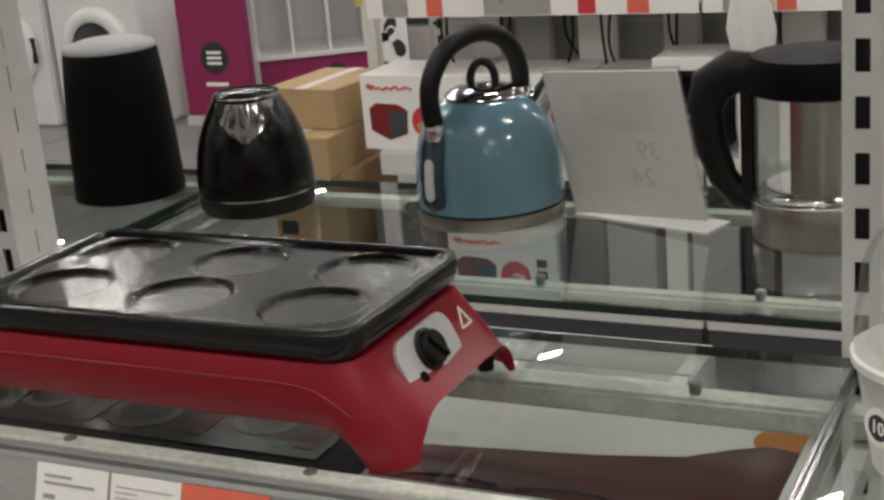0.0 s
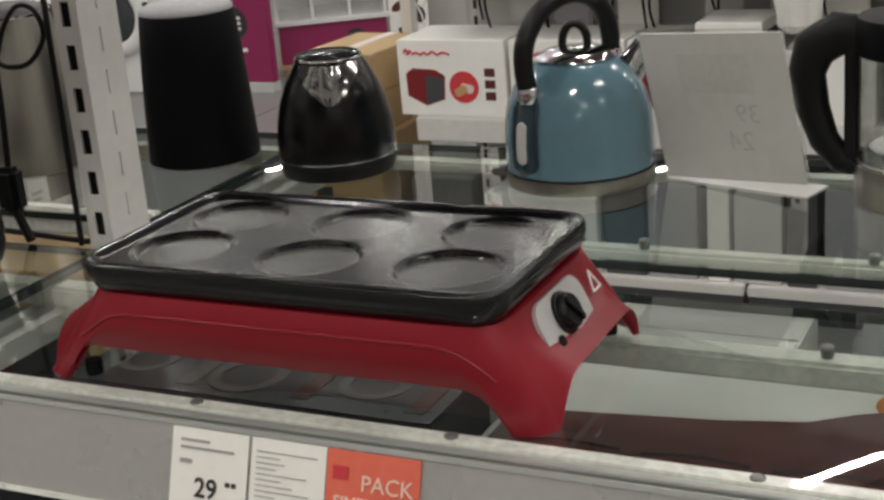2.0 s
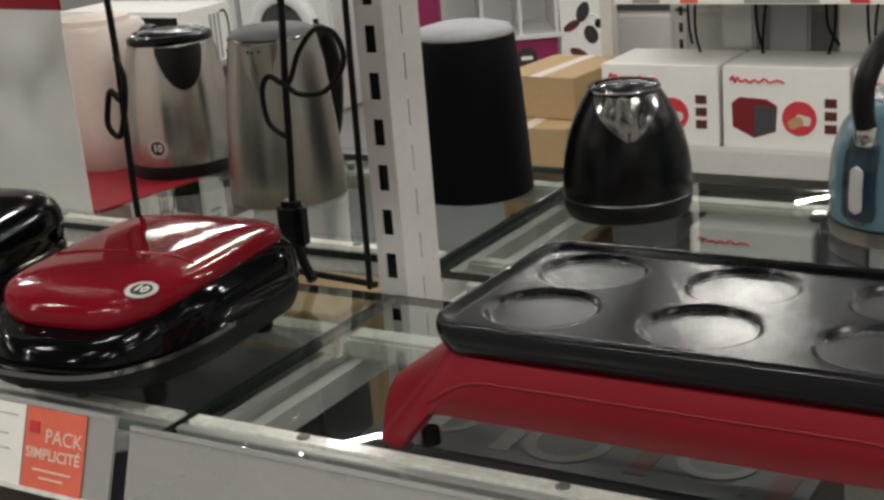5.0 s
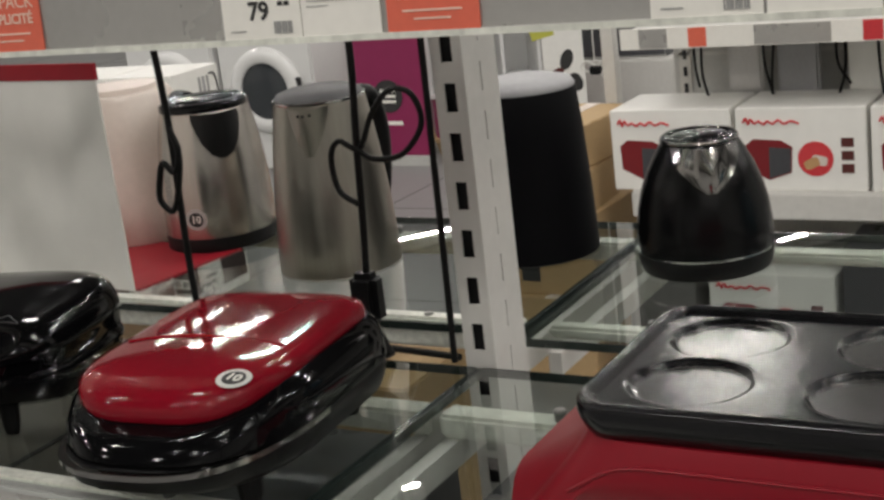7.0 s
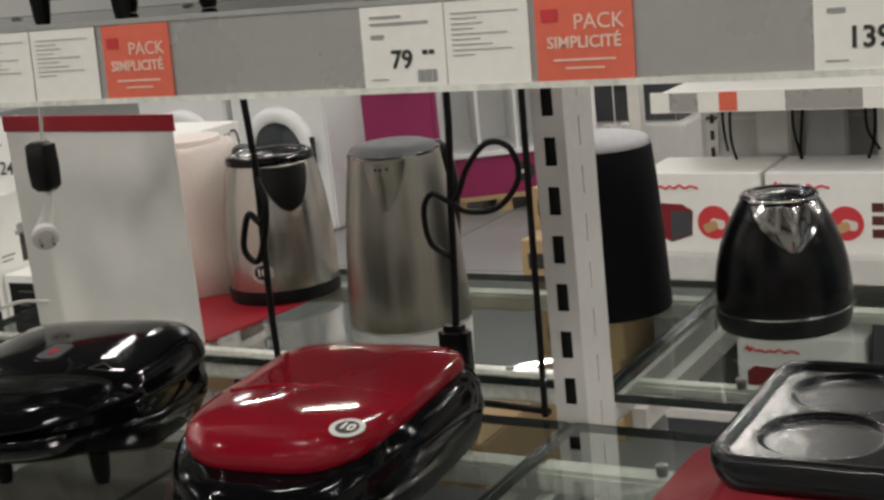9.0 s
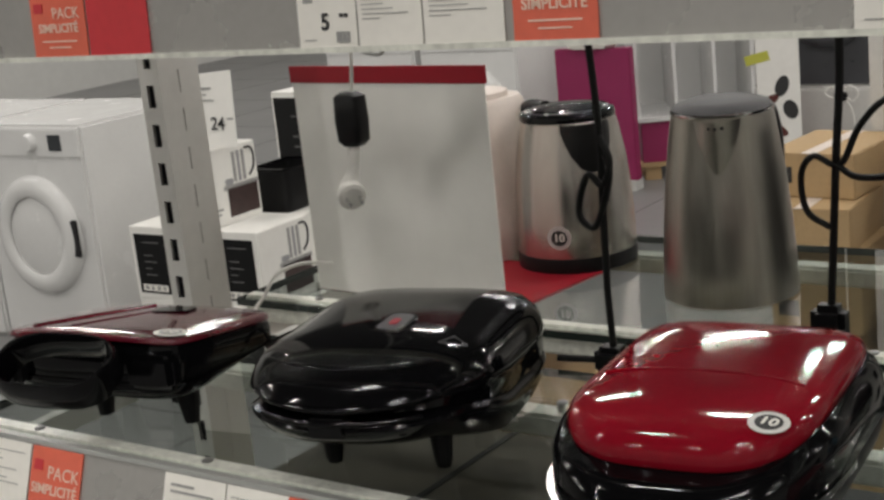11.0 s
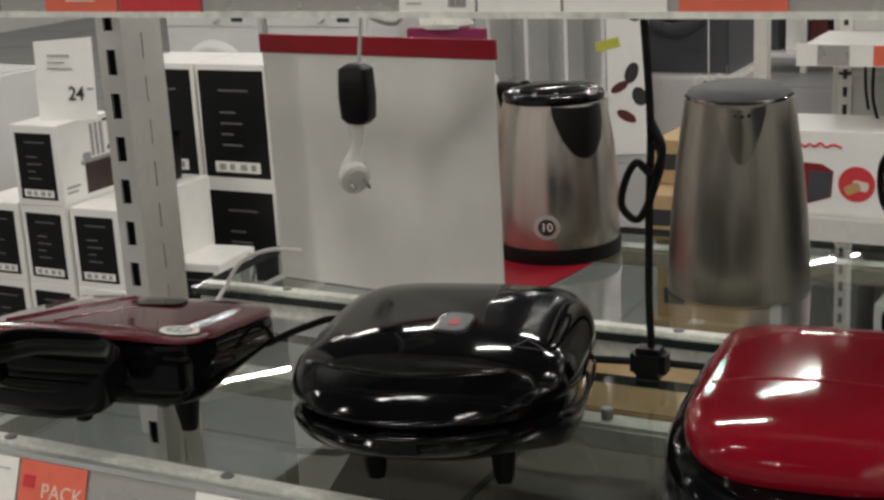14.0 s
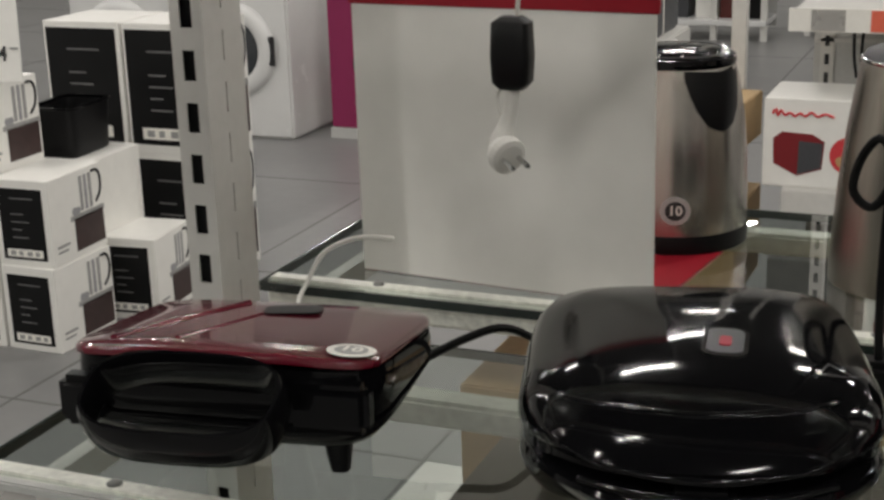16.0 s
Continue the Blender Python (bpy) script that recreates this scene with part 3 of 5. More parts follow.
def red_grill():
    t = thing("contact_grill", -0.138, -0.24, SHELF_Z, 6, "glossy red and black contact grill, closed, on glass shelf", "grill")
    bm = bmesh.new()
    grill_body(bm, ((0.018, 0.096, 0.135, 0.125, 2.7, 7, 0), (0.024, 0.108, 0.15, 0.133, 2.7, 7, 0), (0.034, 0.112, 0.168, 0.136, 2.7, 7, 0), (0.048, 0.115, 0.177, 0.137, 2.7, 7, 0), (0.0505, 0.114, 0.174, 0.136, 2.7, 7, 0)))
    part("lower_shell", bm, BLACK_SATIN, t, smooth=40)
    bm = bmesh.new()
    rings(bm, [oval(0.117, 0.179, 2.7, 72, 0, 0, z, 0.08, 5)[36:] + oval(0.111, 0.171, 2.7, 72, 0, 0, z, 0.08, 5)[36:][::-1] for z in (0.0485, 0.0535)])
    part("chrome_trim", bm, DULL_CHROME, t, "thin chrome trim round the front", smooth=40)
    bm = bmesh.new()
    grill_body(bm, ((0.052, 0.115, 0.158, 0.135, 2.7, 7, 0), (0.055, 0.117, 0.16, 0.137, 2.7, 7, 0), (0.078, 0.115, 0.155, 0.136, 2.9, 7, 0), (0.09, 0.11, 0.15, 0.133, 3, 7, 0.001), (0.096, 0.104, 0.144, 0.128, 3, 7, 0.002)))
    for v in bm.verts:
        dip = min(1.0, max(0.0, (-v.co.y - 0.04) / 0.1))
        v.co.z = 0.052 + (v.co.z - 0.052) * (1 - 0.5 * dip * dip)
    part("upper_shell", bm, BLACK_GLOSS, t, smooth=40)
    # red lid, flat behind and sloping down to the rounded front
    bm = bmesh.new()
    def lid(k, z):
        pts = oval(0.101 * k, 0.134 * k, 3.4, 96, 0, 0.002, 0, 0.128 * k, 8)
        for p in pts:
            q = max(0, (-p.y - 0.05) / 0.09)
            p.z = z - 0.006 - 0.006 * q ** 1.5 - 0.014 * q ** 5 - 0.005 * abs(p.x / 0.1) ** 2.5
        return pts
    rings(bm, [lid(0.985, 0.098), lid(1.0, 0.104), lid(0.996, 0.111), lid(0.98, 0.1155), lid(0.95, 0.1182), lid(0.88, 0.1192), lid(0.75, 0.1195), lid(0.6, 0.1197), lid(0.45, 0.1198), lid(0.3, 0.1199), lid(0.15, 0.1199)])
    part("lid", bm, RED_GLOSS, t, "glossy red lid", smooth=60)
    part("lid_step", tube([(-0.086, -0.02, 0.1105), (-0.05, -0.012, 0.1132), (0, -0.009, 0.1135), (0.05, -0.012, 0.1128), (0.08, -0.02, 0.1112)], 0.0014, 8), RED_GLOSS, t, "shallow moulded step across the lid", smooth=60)
    sticker(t, pose(0.073, -0.095, 0.109, 7, 6, -6), 0.0155)
    part("hinge", boxed(-0.075, 0.075, 0.127, 0.143, 0.036, 0.094, 0.006), BLACK_SATIN, t)
    for sx in (-1, 1):
        for y in (-0.1, 0.09):
            part("foot", lathe(((0.009, 0), (0.011, 0.004), (0.012, 0.022)), 12, sx * 0.075, y), RUBBER, t)
    return t


red_grill()


def black_grill():
    t = thing("sandwich_grill", -0.461, -0.25, SHELF_Z, 15, "glossy black rounded sandwich grill, closed, on glass shelf", "grill")
    bm = bmesh.new()
    grill_body(bm, ((0.02, 0.09, 0.105, 0.125, 2.6, 6, 0), (0.025, 0.108, 0.14, 0.14, 2.5, 6, 0), (0.04, 0.117, 0.16, 0.145, 2.5, 6, 0), (0.052, 0.12, 0.167, 0.147, 2.5, 6, 0), (0.0565, 0.119, 0.165, 0.146, 2.5, 6, 0), (0.06, 0.116, 0.152, 0.144, 2.5, 6, 0)))
    part("lower_shell", bm, BLACK_GLOSS, t, smooth=35)
    bm = bmesh.new()
    def shell(sx, f, z, back=0.148, drop=1.0):
        pts = oval(0.12 * sx, f, 2.5, 96, 0, 0, 0, back, 6)
        for p in pts:
            front = max(0, (-p.y - 0.05) / 0.11)
            p.z = z - drop * (0.016 * front ** 1.4 + 0.008 * abs(p.x / 0.12) ** 3)
        return pts
    rings(bm, [shell(0.985, 0.14, 0.0615, 0.146, 0), shell(0.985, 0.136, 0.074, 0.147, 0.2), shell(1.0, 0.158, 0.079, 0.148, 0.3), shell(1.0, 0.163, 0.086, 0.148, 0.4), shell(0.99, 0.16, 0.095, 0.147, 0.7), shell(0.96, 0.152, 0.105, 0.144, 0.9), shell(0.9, 0.138, 0.113, 0.136), shell(0.74, 0.11, 0.119, 0.115), shell(0.5, 0.075, 0.123, 0.08), shell(0.25, 0.037, 0.125, 0.04), shell(0.05, 0.008, 0.1255, 0.01)])
    part("upper_shell", bm, BLACK_GLOSS, t, smooth=38)
    # crease and smiling grip in front
    bm = tube([(-0.1, -0.06, 0.1005), (-0.086, -0.088, 0.1045), (-0.05, -0.112, 0.1065), (0, -0.121, 0.1065), (0.05, -0.112, 0.1065), (0.082, -0.09, 0.1045), (0.094, -0.082, 0.099)], 0.004, 10)
    part("crease", bm, BLACK_GLOSS, t, "raised crease of the lid", smooth=60)
    bm = tube([(-0.084, -0.126, 0.083), (-0.055, -0.15, 0.0775), (0, -0.163, 0.074), (0.055, -0.15, 0.0775), (0.084, -0.126, 0.083)], 0.0042, 10)
    part("handle", bm, BLACK_GLOSS, t, "glossy black handle lip", smooth=60)
    bm = tube([(-0.075, -0.138, 0.0605), (-0.04, -0.159, 0.06), (0, -0.167, 0.06), (0.04, -0.159, 0.06), (0.075, -0.138, 0.0605)], 0.0042, 10)
    part("lower_handle", bm, BLACK_GLOSS, t, smooth=60)
    part("latch", boxed(-0.024, 0.016, -0.169, -0.15, 0.042, 0.066, 0.005), BLACK_SATIN, t)
    m = pose(0.0165, -0.022, 0.1228, 3, 2, -6)
    b = part("badge", rounded_panel(bmesh.new(), 0.03, 0.05, 0.01, m, 0.0035), DULL_CHROME, t, "silver badge with a red window")
    part("badge_inlay", rounded_panel(bmesh.new(), 0.024, 0.043, 0.008, m @ Matrix.Translation((0, 0, 0.0036)), 0.0006), APPLIANCE_DARK, b)
    part("window", rounded_panel(bmesh.new(), 0.008, 0.016, 0.003, m @ Matrix.Translation((0, -0.002, 0.0043)), 0.0008), BOARD_RED, b)
    mt = pose(0.082, -0.055, 0.1165, 8, 12, 15)
    bm = bmesh.new()
    pts = [Vector((-0.013, -0.007, 0.001)), Vector((0.013, -0.007, 0.001)), Vector((0, 0.011, 0.001))]
    for k in range(3):
        tube([mt @ pts[k], mt @ pts[(k + 1) % 3]], 0.0006, 6, 1, bm)
    part("warning_triangle", bm, LID_GREY, t)
    for sx in (-1, 1):
        for y in (-0.04, 0.08):
            part("foot", lathe(((0.007, 0), (0.009, 0.005), (0.012, 0.026)), 12, sx * 0.055, y), RUBBER, t)
    # shorten the front; the belly is low behind and rises to the front
    for ob in t.children_recursive:
        for v in ob.data.vertices:
            rise = min(1.0, max(0.0, -v.co.y / 0.11))
            belly = 0.02 + 0.032 * rise
            v.co.z = v.co.z * belly / 0.02 if v.co.z < 0.02 else belly + (v.co.z - 0.02) * (0.133 - belly) / 0.1055
            if v.co.y < 0:
                v.co.y *= 0.89
    return t


grill_two = black_grill()


def sandwich_maker():
    t = thing("sandwich_maker", -0.783, -0.246, SHELF_Z, 8, "dark maroon sandwich maker with black loop handle, closed, on glass shelf", "sandwich maker")
    bm = bmesh.new()
    def outline(s, z, tilt=0.0):
        pts = oval(0.118 * s, 0.1 * s, 6, 64, -0.012, 0, 0, 0.08 * s, 7)
        for p in pts:
            p.z = z - tilt * (p.y + 0.1)
        return pts
    rings(bm, [outline(0.86, 0.043, -0.1), outline(0.95, 0.048, -0.08), outline(1, 0.058, -0.02), outline(1, 0.065, 0.03)])
    part("lower_shell", bm, BLACK_GLOSS, t, smooth=40)
    bm = bmesh.new()
    rings(bm, [outline(0.985, 0.067, 0.03), outline(1.0, 0.075, 0.06), outline(1.0, 0.098, 0.13), outline(0.99, 0.106, 0.14)])
    part("upper_shell", bm, BLACK_GLOSS, t, smooth=40)
    bm = bmesh.new()
    def top(s, z):
        pts = oval(0.116 * s, 0.1 * s, 8, 64, -0.012, 0.0, 0, 0.078 * s, 9)
        for p in pts:
            p.z = z - 0.14 * (p.y + 0.1) + 0.004 * math.cos(p.x * 13)
        return pts
    rings(bm, [top(1.0, 0.107), top(1.0, 0.111), top(0.975, 0.1135), top(0.7, 0.1145), top(0.4, 0.1145), top(0.1, 0.1145)])
    part("lid", bm, MAROON, t, "glossy dark maroon lid", smooth=60)
    sticker(t, pose(0.084, -0.078, 0.1148, -8, 3, 0), 0.0175, PAPER, GREY_INK)
    for pts, r in ((((-0.098, -0.075, 0.1108), (-0.085, -0.03, 0.1051), (-0.06, 0.03, 0.0975), (-0.048, 0.062, 0.0935)), 0.004), (((-0.05, -0.07, 0.1115), (-0.03, -0.01, 0.1035), (-0.012, 0.05, 0.0952)), 0.0035)):
        part("lid_ridge", tube(pts, r, 10), MAROON, t, "raised ridge of the lid", smooth=60)
    # black patch laid on the lid, a recess's shade put into its colour
    part("lid_recess", rounded_panel(bmesh.new(), 0.045, 0.03, 0.008, pose(0.0, 0.035, 0.0992, -8, 0, 10), 0.0022), BLACK_GLOSS, t)
    # loop handle at the front
    bm = bmesh.new()
    loops = []
    n = 40
    for i in range(n):
        a = 2 * math.pi * i / n
        c, s = math.cos(a), math.sin(a)
        x = -0.017 + 0.069 * math.copysign(abs(c) ** 0.62, c)
        d = 0.03 * math.copysign(abs(s) ** 0.7, s)
        y, z = -0.138 + d * 1.0, 0.102 + d * 0.55
        out = Vector((c, s * 0.9, s * 0.42)).normalized()
        upv = Vector((0, -0.42, 0.9)).normalized()
        p = Vector((x, y, z))
        loops.append([p + out * (0.0042 * math.cos(k * math.pi / 5)) + upv * (0.0165 * math.sin(k * math.pi / 5)) - Vector((0, 0, 0.012)) for k in range(10)])
    rows = [[bm.verts.new(p) for p in lp] for lp in loops]
    for i in range(n):
        a, b = rows[i], rows[(i + 1) % n]
        for k in range(10):
            bm.faces.new((a[k], a[(k + 1) % 10], b[(k + 1) % 10], b[k]))
    part("handle", bm, BLACK_GLOSS, t, "black loop handle", smooth=60)
    part("front_bar", boxed(0.045, 0.104, -0.112, -0.09, 0.064, 0.1, 0.006), BLACK_GLOSS, t)
    part("latch", boxed(-0.128, -0.098, -0.112, -0.09, 0.056, 0.094, 0.006), BLACK_SATIN, t)
    for k, (x, y) in enumerate(((-0.06, -0.03), (0.055, -0.03), (-0.08, 0.03), (0.0, 0.02))):
        bm = bmesh.new()
        rings(bm, [oval(0.007, 0.007, 3, 16, x, y, 0.0), oval(0.008, 0.008, 3, 16, x, y, 0.006), oval(0.015, 0.014, 3, 16, x - 0.002 * (1 if x > 0 else -1), y, 0.053 if y < 0 else 0.058)])
        part("leg", bm, BLACK_SATIN, t)
    part("cord", tube([(0.095, 0.06, 0.055), (0.125, 0.085, 0.066), (0.155, 0.105, 0.07), (0.185, 0.13, 0.045), (0.205, 0.16, 0.008), (0.22, 0.2, 0.004)], 0.0035), RUBBER, t)
    return t


sandwich_maker()

# ---- kettles on the rear glass shelves ----


def black_kettle():
    t = thing("kettle", 0.12, 0.368, ZB, 0, "round black kettle with chrome spout and rim on glass shelf", "kettle")
    part("base_ring", lathe(((0.07, 0), (0.077, 0.003), (0.08, 0.012), (0.081, 0.024), (0.0805, 0.028)), 48), BLACK_SATIN, t, smooth=40)
    part("trim_line", lathe(((0.0806, 0.0281), (0.0814, 0.0285), (0.0814, 0.0305), (0.0806, 0.031)), 48), CHROME, t, "thin chrome line", smooth=40)
    part("body", lathe(((0.0805, 0.0312), (0.0812, 0.04), (0.0805, 0.06), (0.0775, 0.085), (0.072, 0.11), (0.0635, 0.135), (0.0525, 0.158), (0.045, 0.171)), 56), KETTLE_BLACK, t, "black body", smooth=60)
    part("rim", lathe(((0.0455, 0.1712), (0.0465, 0.173), (0.0455, 0.176), (0.0445, 0.1765)), 48), DULL_CHROME, t, "thin chrome rim", smooth=60)
    part("lid_ring", lathe(((0.0443, 0.1766), (0.042, 0.179), (0.037, 0.1785), (0.035, 0.1765)), 48), BLACK_GLOSS, t, smooth=60)
    part("lid", lathe(((0.0345, 0.1755), (0.03, 0.179), (0.012, 0.181)), 36), BLACK_GLOSS, t, smooth=60)
    # chrome spout shield facing the viewer
    bm = bmesh.new()
    prof = ((0.0468, 0.1705), (0.0535, 0.1585), (0.0605, 0.1445), (0.0668, 0.13), (0.0718, 0.116))
    rows = []
    for j, (r, z) in enumerate(prof):
        half = (0.72, 0.6, 0.44, 0.25, 0.06)[j]
        rows.append([])
        for i in range(13):
            a = radians(-62) + half * (2 * i / 12 - 1) * 1.25
            bulge = 0.003 + 0.012 * max(0, 1 - abs(2 * i / 12 - 1) * 1.5) * (1 - j / 4) ** 0.6
            rows[-1].append(bm.verts.new(((r + bulge) * math.cos(a), (r + bulge) * math.sin(a), z)))
    for a, b in zip(rows, rows[1:]):
        for i in range(12):
            bm.faces.new((a[i], a[i + 1], b[i + 1], b[i]))
    part("spout", bm, DULL_CHROME, t, "small chrome spout", smooth=60)
    bm = tube([(-0.012, 0.055, 0.15), (-0.014, 0.085, 0.15), (-0.016, 0.1, 0.13), (-0.016, 0.098, 0.08), (-0.014, 0.082, 0.055)], 0.011, 10)
    part("handle", bm, BLACK_SATIN, t, smooth=60)
    return t


black_kettle().scale = (1, 1, 0.915)


def blue_kettle():
    t = thing("kettle", 0.469, 0.383, ZB, 0, "blue enamel kettle with black arched handle on glass shelf", "kettle")
    part("base_ring", lathe(((0.088, 0), (0.096, 0.002), (0.0975, 0.008), (0.097, 0.019), (0.095, 0.02)), 56), STEEL, t, "steel base ring", smooth=40)
    part("seal", lathe(((0.0968, 0.0201), (0.0978, 0.021), (0.0968, 0.0225)), 56), RUBBER, t)
    part("body", lathe(((0.0965, 0.0226), (0.0972, 0.04), (0.0968, 0.065), (0.0945, 0.09), (0.0895, 0.11), (0.081, 0.129), (0.069, 0.145), (0.056, 0.156), (0.05, 0.159)), 64), BLUE, t, "pale blue enamel body", smooth=60)
    part("lid", lathe(((0.0505, 0.1595), (0.052, 0.161), (0.05, 0.165), (0.04, 0.17), (0.02, 0.174), (0.006, 0.175)), 48), CHROME, t, "domed chrome lid", smooth=60)
    bm = bmesh.new()
    n = 24
    loops = []
    for i in range(n + 1):
        a = math.pi * (1.15 * i / n - 0.075)
        p = Vector((0.016 * math.cos(a), 0, 0.179 + 0.024 * math.sin(a)))
        loops.append(p)
    tube(loops, 0.0055, 8, 1, bm)
    part("lid_knob", bm, BLACK_SATIN, t, "black loop knob", smooth=60).rotation_euler.z = radians(20)
    # handle: arch from the back-left shoulder over the lid to the front
    d = Vector((-0.42, -0.9, 0)).normalized()
    pts = [d * s + Vector((0, 0, z)) for s, z in ((0.084, 0.128), (0.09, 0.16), (0.086, 0.192), (0.064, 0.222), (0.034, 0.237), (0.0, 0.241), (-0.033, 0.231), (-0.055, 0.209), (-0.064, 0.182), (-0.064, 0.15))]
    part("handle", tube(pts, 0.0125, 14), BLACK_SATIN, t, "black arched handle", smooth=60)
    for k, q in enumerate((0, -1)):
        e = pts[q]
        part("handle_mount", lathe(((0.013, -0.012), (0.0145, -0.008), (0.0145, 0.006), (0.013, 0.009)), 20, e.x, e.y), CHROME, t, smooth=40).location.z = e.z + 0.002
    # spout on the right
    m = pose(0.06, 0.034, 0.138, 0, 38, 30)
    bm = bmesh.new()
    rings(bm, [[m @ Vector((r * math.cos(2 * math.pi * i / 24), r * math.sin(2 * math.pi * i / 24), z)) for i in range(24)] for r, z in ((0.023, -0.01), (0.0185, 0.012), (0.0165, 0.03), (0.0175, 0.036), (0.0155, 0.0365), (0.013, 0.026))])
    part("spout", bm, CHROME, t, "chrome spout", smooth=50)
    # water window on the left front
    def wall_r(z):
        prof = ((0.02, 0.0968), (0.065, 0.0968), (0.09, 0.0945), (0.113, 0.0895), (0.135, 0.081), (0.15, 0.071))
        for (z0, r0), (z1, r1) in zip(prof, prof[1:]):
            if z <= z1:
                return r0 + (r1 - r0) * (z - z0) / (z1 - z0)
        return 0.071
    def patch(a0, a1, z0, z1, lift, material, name, parent, n=14, round_=True):
        bm = bmesh.new()
        rows = []
        for j in range(n + 1):
            z = z0 + (z1 - z0) * j / n
            e = abs(2 * j / n - 1)
            k = max(0.0, 1 - max(0, (e - 0.7) / 0.3) ** 2.2) ** 0.5 if round_ else 1
            mid, half = (a0 + a1) / 2, (a1 - a0) / 2 * max(0.12, k)
            rows.append([bm.verts.new(((wall_r(z) + lift) * math.cos(radians(mid + half * (2 * i / 8 - 1))), (wall_r(z) + lift) * math.sin(radians(mid + half * (2 * i / 8 - 1))), z)) for i in range(9)])
        for a, b in zip(rows, rows[1:]):
            for i in range(8):
                bm.faces.new((a[i], a[i + 1], b[i + 1], b[i]))
        ob = part(name, bm, material, parent, smooth=60)
        so = ob.modifiers.new("thickness", "SOLIDIFY")
        so.thickness = 0.002
        return ob
    g = patch(-130, -102, 0.026, 0.132, 0.003, NAVY, "water_gauge", t)
    g["label"] = "dark water gauge"
    patch(-121, -111, 0.04, 0.095, 0.0052, PANEL, "gauge_window", g)
    part("switch", boxed(-0.115, -0.092, -0.035, -0.012, 0.008, 0.018, 0.003), CHROME, t)
    return t


blue_kettle().scale = (0.98, 0.98, 0.985)


def tall_black():
    t = thing("kettle", -0.112, 0.382, ZA, 0, "tall matt black tapering kettle with grey lid", "kettle")
    part("body", lathe(((0.076, 0), (0.0805, 0.003), (0.08, 0.02), (0.077, 0.09), (0.072, 0.17), (0.0675, 0.222), (0.066, 0.226)), 56), BLACK_MATT, t, "matt black body", smooth=50)
    part("lid", lathe(((0.0662, 0.2262), (0.0668, 0.229), (0.062, 0.236), (0.04, 0.242), (0.015, 0.2445)), 48), LID_PALE, t, "pale grey domed lid", smooth=60)
    part("handle", tube([(-0.03, 0.06, 0.215), (-0.05, 0.1, 0.205), (-0.055, 0.11, 0.14), (-0.045, 0.09, 0.06), (-0.035, 0.066, 0.05)], 0.011, 10), BLACK_SATIN, t, smooth=60)
    return t


tall_black().scale = (1, 1, 0.945)


def steel_kettle_wide():
    t = thing("kettle", -0.362, 0.297, ZA, 0, "tall brushed steel kettle with grey lid on glass shelf", "kettle")
    part("body", lathe(((0.077, 0), (0.081, 0.002), (0.081, 0.012), (0.0795, 0.05), (0.076, 0.105), (0.0705, 0.165), (0.064, 0.215), (0.0605, 0.24), (0.0598, 0.244)), 64), STEEL, t, "brushed steel body", smooth=60)
    part("rim", lathe(((0.06, 0.2442), (0.061, 0.2455), (0.061, 0.248), (0.059, 0.249)), 48), CHROME, t, smooth=40)
    part("lid", lathe(((0.0585, 0.2485), (0.055, 0.255), (0.042, 0.26), (0.015, 0.2625)), 48), LID_GREY, t, "dark grey lid", smooth=60)
    # folded spout
    bm = bmesh.new()
    rows = []
    for j, (r, z, half, out) in enumerate(((0.0605, 0.243, 0.46, 0.02), (0.0618, 0.232, 0.42, 0.017), (0.0648, 0.214, 0.33, 0.012), (0.0675, 0.195, 0.22, 0.006), (0.0698, 0.176, 0.06, 0.0012))):
        rows.append([bm.verts.new(((r + 0.001 + out * (1 - abs(2 * i / 12 - 1))) * math.cos(radians(-72) + half * (2 * i / 12 - 1)), (r + 0.001 + out * (1 - abs(2 * i / 12 - 1))) * math.sin(radians(-72) + half * (2 * i / 12 - 1)), z)) for i in range(13)])
    for a, b in zip(rows, rows[1:]):
        for i in range(12):
            bm.faces.new((a[i], a[i + 1], b[i + 1], b[i]))
    sp = part("spout", bm, STEEL, t, "pressed steel spout", smooth=50)
    bm = bmesh.new()
    for k in (-1, 0, 1):
        a = radians(-72 + 5.5 * k)
        disc(bm, 0.0022, Matrix.Translation(((0.0815 - 0.005 * abs(k)) * math.cos(a), (0.0815 - 0.005 * abs(k)) * math.sin(a), 0.235)) @ pose(0, 0, 0, 90, 0, -72 + 90 + 5.5 * k), 10, 0, 0.0008)
    part("filter_holes", bm, INK, sp)
    part("handle", tube([(0.01, 0.055, 0.235), (0.015, 0.095, 0.23), (0.018, 0.11, 0.17), (0.016, 0.1, 0.09), (0.012, 0.075, 0.05)], 0.012, 10), BLACK_SATIN, t, smooth=60)
    return t


steel_kettle_wide().scale = (1, 1, 0.915)


